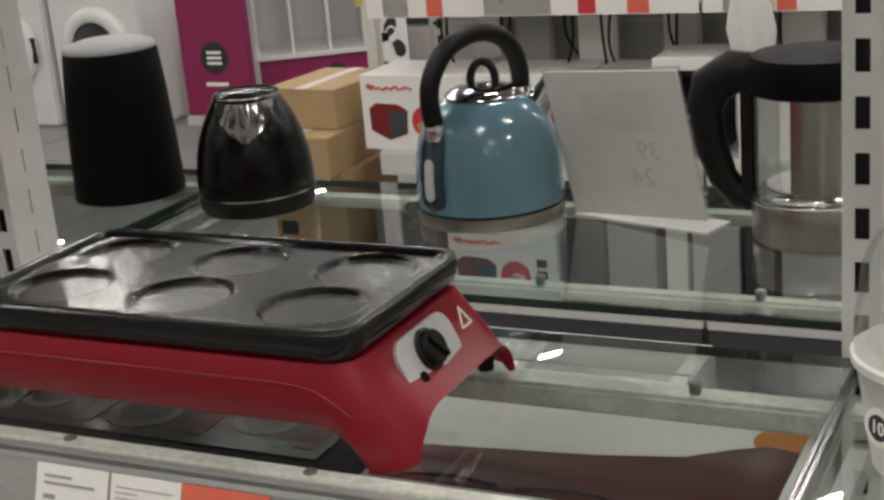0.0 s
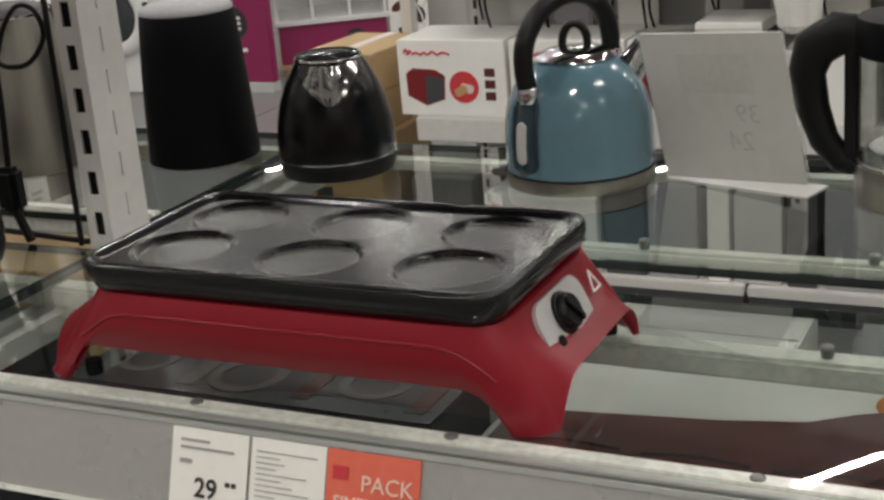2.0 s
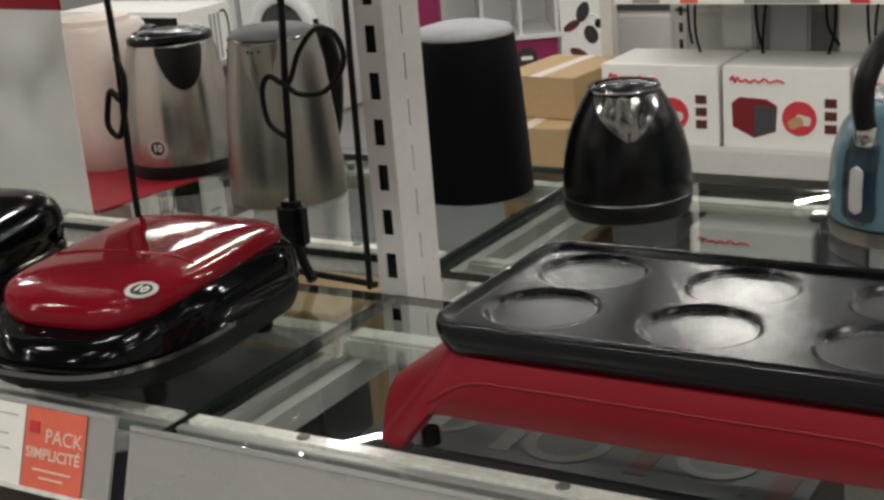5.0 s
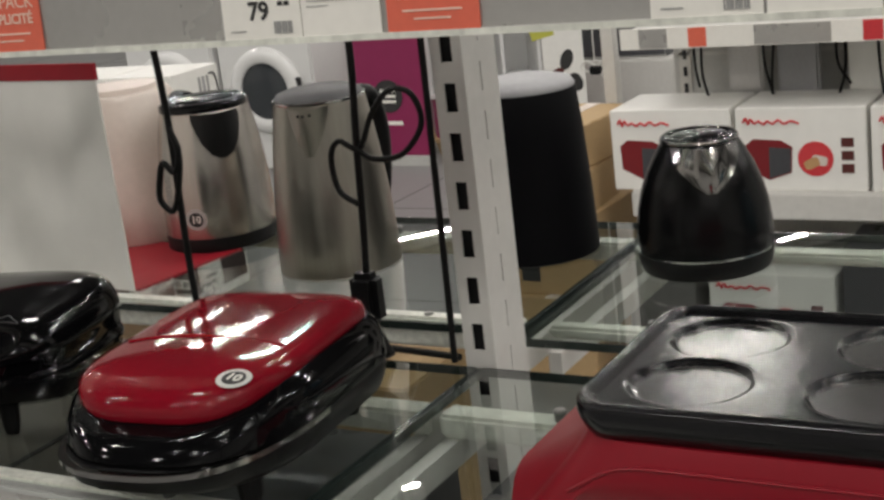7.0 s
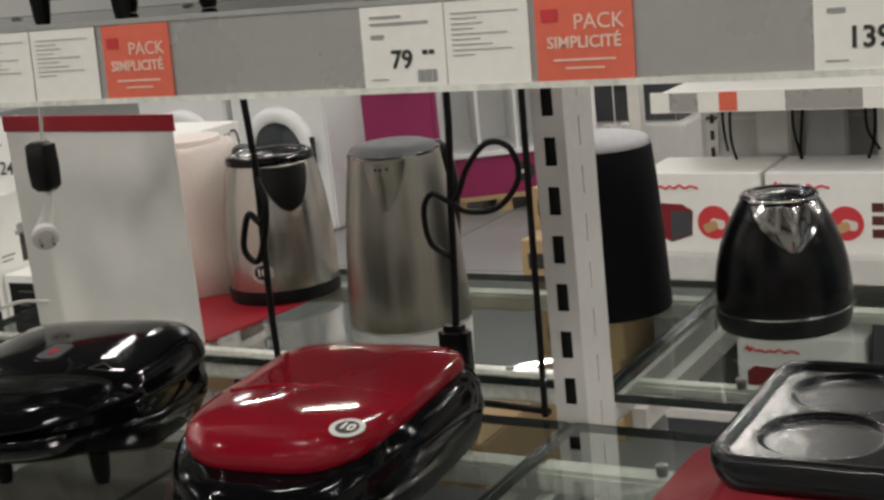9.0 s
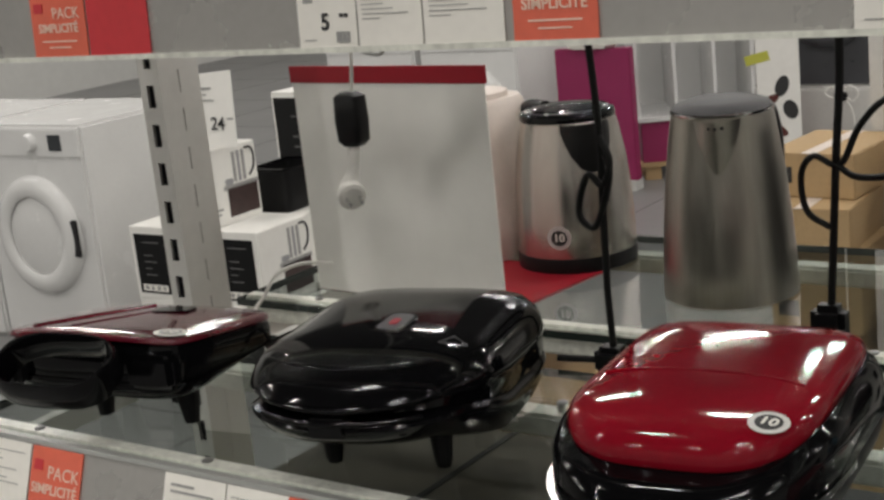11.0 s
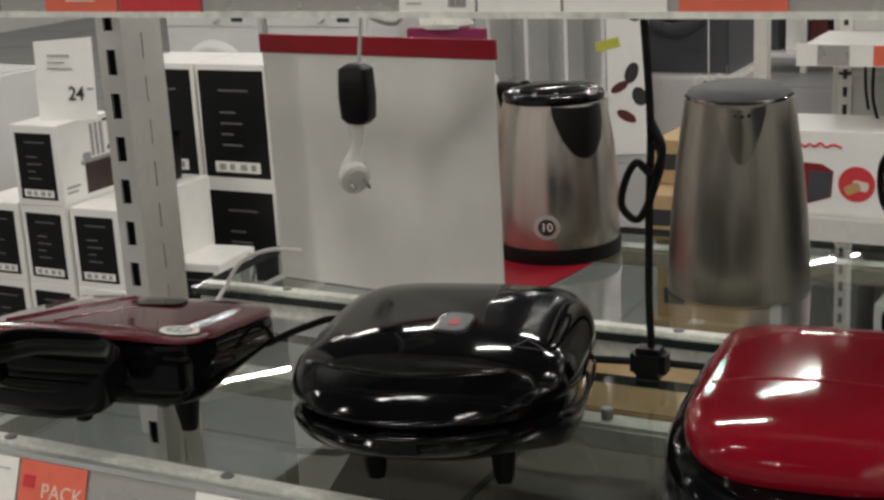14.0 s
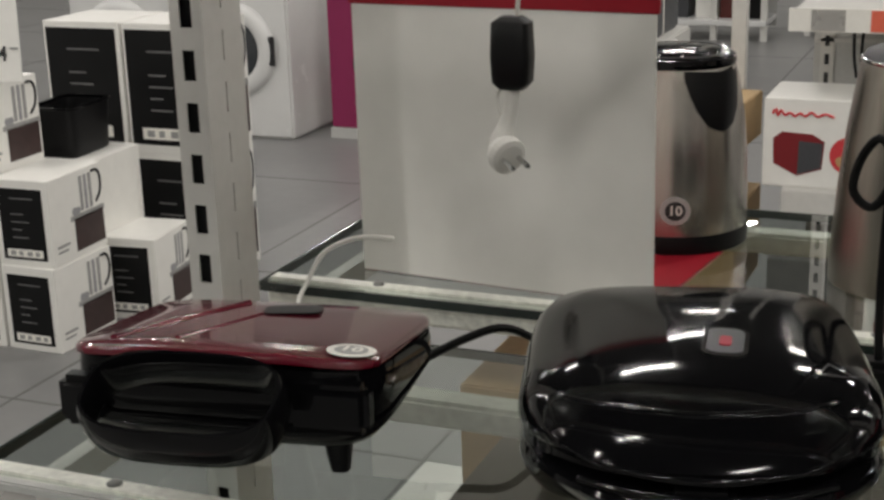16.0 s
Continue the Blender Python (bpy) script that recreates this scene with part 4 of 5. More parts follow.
def steel_kettle_small():
    t = thing("kettle", -0.625, 0.385, ZA, 0, "brushed steel kettle with black spout, lid and base on glass shelf", "kettle")
    part("base_ring", lathe(((0.072, 0), (0.0775, 0.003), (0.078, 0.018), (0.077, 0.0225)), 48), BLACK_SATIN, t, "black plastic base", smooth=40)
    part("body", lathe(((0.0765, 0.0226), (0.0768, 0.03), (0.0765, 0.06), (0.075, 0.1), (0.071, 0.145), (0.0645, 0.185), (0.0605, 0.2)), 64), STEEL_V, t, "brushed steel body", smooth=60)
    part("rim", lathe(((0.0607, 0.2002), (0.0615, 0.203), (0.0605, 0.209), (0.055, 0.2115), (0.048, 0.21)), 48), BLACK_GLOSS, t, smooth=50)
    part("lid", lathe(((0.0475, 0.2095), (0.045, 0.2145), (0.03, 0.217), (0.01, 0.218)), 36), BLACK_GLOSS, t, smooth=50)
    part("lid_trim", lathe(((0.054, 0.2118), (0.0525, 0.2138), (0.0505, 0.2125)), 40), CHROME, t, smooth=50)
    bm = bmesh.new()
    rows = []
    for r, z, half, out in ((0.061, 0.2, 0.55, 0.014), (0.0625, 0.19, 0.55, 0.013), (0.0665, 0.175, 0.47, 0.01), (0.07, 0.158, 0.36, 0.006), (0.073, 0.142, 0.2, 0.002), (0.0738, 0.136, 0.06, 0.001)):
        rows.append([bm.verts.new(((r + 0.0015 + out * (1 - abs(2 * i / 12 - 1) ** 1.4)) * math.cos(radians(-38) + half * (2 * i / 12 - 1)), (r + 0.0015 + out * (1 - abs(2 * i / 12 - 1) ** 1.4)) * math.sin(radians(-38) + half * (2 * i / 12 - 1)), z)) for i in range(13)])
    for a, b in zip(rows, rows[1:]):
        for i in range(12):
            bm.faces.new((a[i], a[i + 1], b[i + 1], b[i]))
    part("spout", bm, BLACK_SATIN, t, "black plastic spout", smooth=50)
    part("handle", tube([(-0.05, 0.03, 0.205), (-0.09, 0.05, 0.2), (-0.105, 0.058, 0.15), (-0.1, 0.055, 0.08), (-0.075, 0.042, 0.045)], 0.012, 10), BLACK_SATIN, t, "black handle", smooth=60)
    a = radians(-76)
    t.scale = (1.05, 1.05, 0.995)
    sticker(t, Matrix.Translation((0.0772 * math.cos(a), 0.0772 * math.sin(a), 0.052)) @ pose(0, 0, 0, 90, 0, -76 + 90), 0.0155, PANEL, INK)


steel_kettle_small()


def cream_kettle():
    t = thing("kettle", -0.795, 0.4, ZA, 0, "cream plastic jug kettle standing behind a white sign", "kettle")
    bm = bmesh.new()
    rings(bm, [oval(r, r, 3, 40, 0, 0, z) for r, z in ((0.078, 0), (0.082, 0.004), (0.081, 0.05), (0.077, 0.15), (0.072, 0.215), (0.066, 0.223))])
    part("body", bm, CREAM, t, smooth=50)
    part("lid", lathe(((0.06, 0.2235), (0.058, 0.231), (0.02, 0.235)), 36), CREAM, t, smooth=50)
    part("handle", tube([(-0.06, 0.03, 0.2), (-0.11, 0.05, 0.19), (-0.115, 0.05, 0.1), (-0.07, 0.03, 0.05)], 0.01, 10), CREAM, t, smooth=60)


cream_kettle()


def glass_kettle():
    t = thing("kettle", 0.89, 0.36, ZB, 0, "glass kettle with steel base and large black handle on glass shelf", "kettle")
    part("base", lathe(((0.07, 0), (0.074, 0.003), (0.0745, 0.03), (0.0745, 0.048), (0.072, 0.052)), 48), STEEL, t, "polished steel base", smooth=40)
    part("heater", lathe(((0.07, 0.0525), (0.068, 0.06), (0.06, 0.064), (0.02, 0.062)), 48), CHROME, t, smooth=60)
    g = part("jug", lathe(((0.0735, 0.053), (0.074, 0.07), (0.073, 0.13), (0.071, 0.18), (0.0715, 0.186), (0.069, 0.186), (0.069, 0.18), (0.071, 0.13), (0.072, 0.07), (0.07, 0.0545)), 48), CLEAR, t, "clear glass jug", smooth=50)
    g.visible_shadow = False
    bm = bmesh.new()
    arc = [radians(-105 + 8 * i) for i in range(22)]
    rings(bm, [[Vector((0.066 * math.cos(q), 0.066 * math.sin(q), z)) for q in arc] + [Vector((0.063 * math.cos(q), 0.063 * math.sin(q), z)) for q in reversed(arc)] for z in (0.056, 0.185)])
    part("steel_band", bm, STEEL_V, t, smooth=40)
    part("collar", lathe(((0.0725, 0.172), (0.0755, 0.175), (0.076, 0.205), (0.073, 0.214), (0.05, 0.217), (0.02, 0.218)), 48), BLACK_MATT, t, "black collar and lid", smooth=50)
    bm = bmesh.new()
    secs = ((-0.06, 0.19, 0.024), (-0.095, 0.192, 0.026), (-0.122, 0.175, 0.026), (-0.13, 0.145, 0.022), (-0.123, 0.105, 0.02), (-0.11, 0.068, 0.018), (-0.09, 0.043, 0.016), (-0.073, 0.04, 0.013))
    loops = []
    for i, (x, z, r) in enumerate(secs):
        q0, q1 = secs[max(0, i - 1)], secs[min(len(secs) - 1, i + 1)]
        d = Vector((q1[0] - q0[0], 0, q1[1] - q0[1])).normalized()
        nrm = Vector((-d.z, 0, d.x))
        loops.append([Vector((x, 0, z)) + nrm * r * math.cos(2 * math.pi * k / 14) + Vector((0, 0.014, 0)) * math.sin(2 * math.pi * k / 14) for k in range(14)])
    rings(bm, loops)
    part("handle", bm, BLACK_SATIN, t, "thick black handle", smooth=60)
    part("side_strip", boxed(-0.086, -0.07, -0.012, 0.012, 0.03, 0.18, 0.003), BLACK_SATIN, t)
    part("heating_plate", lathe(((0.058, 0.0645), (0.056, 0.066), (0.02, 0.0665)), 40), PANEL, t, "pale metal heating plate")
    part("base_line", lathe(((0.0746, 0.0475), (0.0752, 0.048), (0.0752, 0.0495), (0.0746, 0.05)), 48), CHROME, t)


glass_kettle()

# price card that shows its back, on the rear shelf
t = thing("price_card", 0.672, 0.372, ZB, 0, "folded translucent price card seen from behind, on glass shelf", "price card")
m = Matrix.Translation((0, 0, 0.01)) @ pose(0, 0, 0, 90 + 11, 0, -16) @ pose(0, 0, 0, 0, 0, 4)
CARD_BACK = mat("translucent_card", (0.56, 0.55, 0.52), 0.5, vary=0.06, scale=5)
part("sheet", boxed(-0.097, 0.097, 0, 0.19, -0.001, 0.001, 0, m), CARD_BACK, t)
part("sleeve", boxed(-0.101, 0.101, -0.001, 0.194, -0.0025, -0.0015, 0, m), CLEAR, t).visible_shadow = False
m2 = m @ Matrix.Translation((0, 0, 0.0015)) @ Matrix.Diagonal((-1, 1, 1, 1))
FAINTEST = mat("show_through_patch", (0.53, 0.52, 0.49), 0.6)
FAINT = mat("show_through_print", (0.46, 0.45, 0.43), 0.6)
lettering("39", 0.034, m2 @ Matrix.Translation((-0.035, 0.088, 0)), FAINT, t, "figure")
lettering("24", 0.036, m2 @ Matrix.Translation((-0.02, 0.052, 0)), FAINT, t, "figure")
part("print_patch", boxed(-0.05, 0.05, 0.115, 0.165, 0.0011, 0.0014, 0, m), FAINTEST, t)
part("foot", boxed(-0.097, 0.097, -0.004, 0.05, 0.0, 0.002, 0, pose(0, 0, 0, 0, 0, -16)), CARD_BACK, t)

# white sign board with red head band and red foot
t = thing("sign_board", -0.75, 0.157, ZA, -5.5, "white card sign with red head band standing on glass shelf", "sign")
m = Matrix.Translation((0, 0, 0.0015)) @ pose(0, 0, 0, 90.5, 0, 0)
part("board", boxed(-0.16, 0.164, 0, 0.282, 0, 0.003, 0.0006, m), CARD, t, "blank white card")
part("head_band", boxed(-0.163, 0.167, 0.2825, 0.304, -0.001, 0.004, 0.0006, m), BOARD_RED, t, "red band along the top")
bm = bmesh.new()
rings(bm, [[Vector(p) for p in ((-0.164, 0.006, h), (0.165, 0.006, h), (0.172, 0.2, h), (-0.15, 0.2, h))] for h in (0.0, 0.0025)])
part("foot", bm, BOARD_RED, t, "red card foot")

# black adapter and white plug that hang in front of the sign
t = thing("hanging_plug", -0.677, -0.004, 1.38, 0, "white plug and black adapter hanging on a thin cord", "plug")
part("cord", tube([(0.016, -0.05, 0.05), (0.014, -0.02, 0.03), (0.012, 0, 0.0), (0.008, 0.002, -0.04), (0.004, 0, -0.08)], 0.002), WHITE_PLASTIC, t)
part("hook", tube([(0.008, -0.01, 0.04), (0.006, 0, -0.012), (0.022, 0, -0.03), (0.05, 0.0, -0.036), (0.06, 0, -0.02), (0.04, 0, 0.0), (0.02, -0.01, 0.03)], 0.0022), CHANNEL, t, "bent grey wire hook")
bm = bmesh.new()
rings(bm, [oval(a, a * 0.75, 5, 28, 0, 0, z) for a, z in ((0.011, -0.139), (0.0165, -0.133), (0.0178, -0.11), (0.0165, -0.082), (0.009, -0.077))])
part("adapter", bm, BLACK_SATIN, t, "black adapter", smooth=50)
bm = bmesh.new()
rings(bm, [oval(a, a, 2, 20, x, y, z) for a, x, y, z in ((0.006, 0, 0, -0.14), (0.0065, -0.002, -0.002, -0.16), (0.008, -0.006, -0.004, -0.172), (0.0115, -0.008, -0.008, -0.182), (0.011, -0.006, -0.011, -0.192))])
pl = part("plug", bm, WHITE_PLASTIC, t, "white mains plug", smooth=50)
mp = Matrix.Translation((-0.005, -0.012, -0.192)) @ Vector((0.75, -0.6, -0.3)).to_track_quat("Z", "Y").to_matrix().to_4x4()
part("plug_face", lathe(((0.008, -0.012), (0.014, -0.004), (0.0165, 0.003), (0.016, 0.01), (0.012, 0.0125)), 24), WHITE_PLASTIC, pl).matrix_basis = mp
for sx in (-1, 1):
    part("pin", lathe(((0.0023, 0.012), (0.0023, 0.028), (0.001, 0.031)), 10, sx * 0.0075), CHROME, pl).matrix_basis = mp
part("cord_tail", tube([(-0.008, 0.004, -0.175), (-0.018, 0.01, -0.15), (-0.012, 0.01, -0.135)], 0.002), WHITE_PLASTIC, t)
t = thing("loose_cable", -0.915, 0.05, SHELF_Z, 0, "thin white cord curling between the glass shelves", "cord")
part("cord", tube([(0.05, 0.1, 0.05), (0.02, 0.075, 0.055), (-0.005, 0.05, 0.045), (-0.015, 0.03, 0.02), (-0.012, 0.0, 0.004), (0.02, -0.04, 0.003)], 0.0025), WHITE_PLASTIC, t)

# black cords that hang from the upper shelf
t = thing("power_cable", -0.366, 0.0, 1.42, 0, "black cord with a knot hanging from the upper shelf", "cord", "hanging cords")
part("cord", tube([(-0.006, 0, 0), (0.0, 0.002, -0.1), (0.004, 0, -0.17), (0.002, 0, -0.24), (0.0, 0, -0.33), (0.002, 0, -0.4)], 0.004), RUBBER, t)
part("knot", tube([(0.006, -0.004, -0.165), (0.018, -0.008, -0.19), (0.008, -0.008, -0.215), (-0.008, -0.006, -0.205), (-0.022, 0, -0.225), (-0.026, 0, -0.25), (-0.01, 0, -0.262), (0.006, -0.004, -0.235), (0.016, -0.006, -0.2), (0.004, 0.004, -0.18)], 0.0038), RUBBER, t)
part("plug", boxed(-0.018, 0.018, -0.014, 0.014, -0.421, -0.39, 0.006), BLACK_SATIN, t)
t = thing("power_cable", -0.115, 0.0, 1.42, 0, "black cord tied in a figure eight hanging from the upper shelf", "cord", "hanging cords")
part("cord", tube([(0.004, 0, 0), (0.004, 0, -0.1), (-0.002, 0, -0.18), (-0.008, 0.002, -0.26), (-0.012, 0, -0.33)], 0.004), RUBBER, t)
part("loop", tube([(0.0, -0.004, -0.19), (0.02, -0.006, -0.2), (0.055, -0.005, -0.195), (0.078, 0, -0.165), (0.07, 0, -0.135), (0.045, 0, -0.13), (0.02, 0, -0.155), (0.002, -0.002, -0.19), (-0.022, -0.003, -0.182), (-0.036, 0, -0.2), (-0.032, 0, -0.235), (-0.008, -0.002, -0.25)], 0.0032), RUBBER, t)
part("plug", boxed(-0.031, 0.003, -0.013, 0.013, -0.382, -0.325, 0.007), BLACK_SATIN, t)
part("plug_tail", tube([(-0.012, 0, -0.38), (-0.004, 0, -0.4), (0.008, -0.004, -0.417)], 0.006), RUBBER, t)
t = thing("power_cable", -0.027, 0.0, 1.42, 0, "thin straight black cord hanging from the upper shelf", "cord", "hanging cords")
part("cord", tube([(0.004, -0.004, 0), (0.002, -0.004, -0.15), (0, -0.004, -0.3), (-0.002, -0.004, -0.418)], 0.0036), RUBBER, t)
t = thing("loose_cable", -0.24, 0.03, 0.98, 0, "black cord lying along the back of the glass shelf", "cord")
part("cord", tube([(-0.2, -0.02, 0.026), (-0.1, 0.0, 0.024), (0.02, -0.005, 0.024), (0.12, -0.01, 0.022), (0.21, -0.02, 0.022)], 0.004), RUBBER, t)

# black appliances along the upper shelf
for x, y, rz in ((-0.72, -0.2, 8), (-0.36, -0.2, -5), (0.02, -0.21, 6), (0.36, -0.2, 0)):
    o = copy_thing(grill_two, pose(x, y, 1.4525, 0, 0, rz))
    o["label"] = "glossy black appliance standing on the upper steel shelf"

# white and clear plastic machine at the end of the shelf
t = thing("juicer", 1.1, -0.2, SHELF_Z, 0, "white juicer with clear plastic cover on glass shelf", "juicer")
part("bowl", lathe(((0.05, 0), (0.058, 0.004), (0.066, 0.06), (0.07, 0.085), (0.074, 0.088), (0.074, 0.094), (0.066, 0.096)), 40), WHITE_PLASTIC, t, smooth=50)
cv = part("cover", lathe(((0.072, 0.0965), (0.071, 0.12), (0.066, 0.16), (0.058, 0.18), (0.03, 0.186)), 40), CLEAR, t, "clear plastic cover", smooth=50)
cv.visible_shadow = False
part("cone", lathe(((0.05, 0.0965), (0.035, 0.14), (0.02, 0.16), (0.006, 0.165)), 32), WHITE_PLASTIC, t, smooth=50)
sticker(t, Matrix.Translation((-0.045, -0.053, 0.05)) @ pose(0, 0, 0, 90, 0, -40), 0.015, PAPER, INK)

# ---- boxes on the shelves below ----
def carton(x, y, z, w, d, h, rz, label, material=CARD, group="", name="carton"):
    """A product box; the origin is the middle of its bottom edge in front."""
    t = thing(name, x, y, z, rz, label, "box", group)
    part("body", boxed(-w / 2, w / 2, 0, d, 0, h, 0.0025), material, t)
    return t


def on_front(t, x0, x1, z0, z1, material, name="print_panel", parent=None, lift=0.0012, label=""):
    return part(name, boxed(x0, x1, -lift, 0.0005, z0, z1), material, parent or t, label)


def on_side(t, w, y0, y1, z0, z1, material, name="print_panel", lift=0.0012):
    return part(name, boxed(w / 2 - 0.0005, w / 2 + lift, y0, y1, z0, z1), material, t)


LOW = 0.62
for x0 in (-1, 0, 1):
    for y0, y1 in ((-0.4, -0.01), (0.09, 0.5)):
        sh = thing("lower_shelf", x0 + 0.5, 0, LOW, 0, "pale steel shelf under the glass, holding boxes", "shelf", "lower shelves")
        part("tray", boxed(-0.49, 0.49, y0, y1, -0.03, 0, 0.003), WHITE_METAL, sh)
sh = thing("base_shelf", 0.0, 0, 0.1, 0, "pale steel base shelf of the gondola", "shelf")
part("tray", boxed(-0.99, 1.99, -0.42, 0.5, 0, 0.03, 0.004), WHITE_METAL, sh)
GREY_BOX = mat("grey_brown_card", (0.115, 0.1, 0.08), 0.45, vary=0.12)

b = carton(0.765, -0.165, LOW, 0.42, 0.215, 0.28, 0, "white product box with brown wave and orange spot on lower shelf", CARD)
bm = bmesh.new()
wave = [(-0.2, 0.075), (-0.12, 0.085), (0.0, 0.1), (0.08, 0.118), (0.12, 0.145), (0.15, 0.16), (0.2, 0.15)]
rings(bm, [[Vector((-0.2, 0.004, h)), *[Vector((x, y, h)) for x, y in wave], Vector((0.2, 0.004, h))][::-1] for h in (0.2802, 0.2812)])
part("print_wave", bm, BROWN_PRINT, b, "dark brown printed wave")
part("print_spot", disc(bmesh.new(), 0.032, pose(0.165, 0.175, 0.2798, 0, 0, 0), 28, 0, 0.0012), mat("orange_print", (0.55, 0.2, 0.03), 0.5), b, "orange printed spot")
for k in range(3):
    part("print_stroke", tube([(-0.17 + 0.12 * k, 0.012, 0.2815), (-0.12 + 0.12 * k, 0.02, 0.2815), (-0.07 + 0.12 * k, 0.014, 0.2815)], 0.002, 6), INK, b)
on_front(b, -0.2, 0.2, 0.01, 0.276, BROWN_PRINT, label="dark brown printed front")
DARK_PHOTO = mat("dim_photo_print", (0.16, 0.155, 0.15), 0.4, vary=0.3, scale=30)
b = carton(0.27, -0.15, LOW, 0.46, 0.14, 0.28, 0, "dark product box with printed photos on lower shelf", APPLIANCE_DARK)
for x, r, z in ((-0.17, 0.035, 0.2), (-0.06, 0.045, 0.21), (0.06, 0.04, 0.19), (0.16, 0.045, 0.2)):
    part("photo", disc(bmesh.new(), r, pose(x, -0.0013, z, 90, 0, 0), 28, r * 0.72, 0.001), PANEL, b)
for x in (-0.115, 0.0, 0.115):
    on_front(b, x - 0.02, x + 0.02, 0.2, 0.27, CARD, "photo")
for x, y, r in ((-0.16, 0.07, 0.035), (-0.02, 0.06, 0.045), (0.13, 0.075, 0.04)):
    part("photo", disc(bmesh.new(), r, pose(x, y, 0.2797, 0, 0, 0), 28, r * 0.7, 0.0012), DARK_PHOTO, b)
for x in (-0.21, -0.09, 0.055, 0.19):
    part("photo", boxed(x, x + 0.022, 0.02, 0.11, 0.2795, 0.2809), DARK_PHOTO if x < 0 else BROWN_PRINT, b)
b = carton(0.585, 0.062, LOW, 0.42, 0.19, 0.275, 0, "white product box with small print on lower shelf", CARD)
for k in range(3):
    part("print_bar", boxed(0.02 + 0.055 * k, 0.062 + 0.055 * k, 0.02, 0.028, 0.2745, 0.276), INK, b)
for k in range(4):
    part("print_bar", boxed(-0.16, -0.05 - 0.02 * (k % 2), 0.05 + 0.018 * k, 0.056 + 0.018 * k, 0.2745, 0.276), GREY_INK, b)
part("print_panel", boxed(0.02, 0.19, 0.075, 0.17, 0.2745, 0.2757), GREY_PANEL, b)
part("flap_seam", boxed(-0.208, 0.208, 0.094, 0.096, 0.2745, 0.2761), GREY_INK, b)
b = carton(0.895, 0.1, LOW, 0.15, 0.33, 0.2, 0, "dark grey product box on lower shelf", APPLIANCE_DARK)
on_front(b, -0.06, 0.06, 0.1, 0.18, BROWN_PRINT)
b = carton(0.2, 0.2, LOW, 0.26, 0.2, 0.25, 0, "white and red toaster box on lower shelf", CARD)
on_front(b, -0.1, 0.1, 0.05, 0.2, GREY_PANEL)
part("print_spot", disc(bmesh.new(), 0.05, pose(0.03, 0.1, 0.2495, 0, 0, 0), 28, 0, 0.0015), RED_LABEL, b)
b = carton(-0.49, -0.36, LOW, 0.4, 0.35, 0.3, 0, "dark grey-brown closed carton on lower shelf", GREY_BOX)
part("tape", boxed(-0.004, 0.004, -0.001, 0.35, 0.2995, 0.3012), DARK, b)
on_front(b, -0.004, 0.004, 0.0, 0.3, DARK, "seam")
b = carton(-0.17, -0.22, LOW, 0.28, 0.2, 0.3, 0, "dark printed product box on lower shelf", APPLIANCE_DARK)
on_front(b, -0.06, 0.08, 0.15, 0.2, RED_LABEL)
b = carton(-0.5, 0.16, LOW, 0.6, 0.25, 0.27, 0, "pale brown carton on lower shelf behind", KRAFT)
b = carton(-0.86, -0.24, LOW, 0.1, 0.1, 0.2, 10, "small white box on lower shelf", CARD)
on_side(b, 0.1, 0.02, 0.07, 0.03, 0.15, INK)
b = carton(-0.88, -0.39, LOW + 0.0, 0.16, 0.1, 0.32, 4, "crumpled clear plastic bag of parts on lower shelf", CLEAR)
b = carton(1.4, -0.16, LOW, 0.5, 0.15, 0.3, 0, "white product box on lower shelf", CARD)

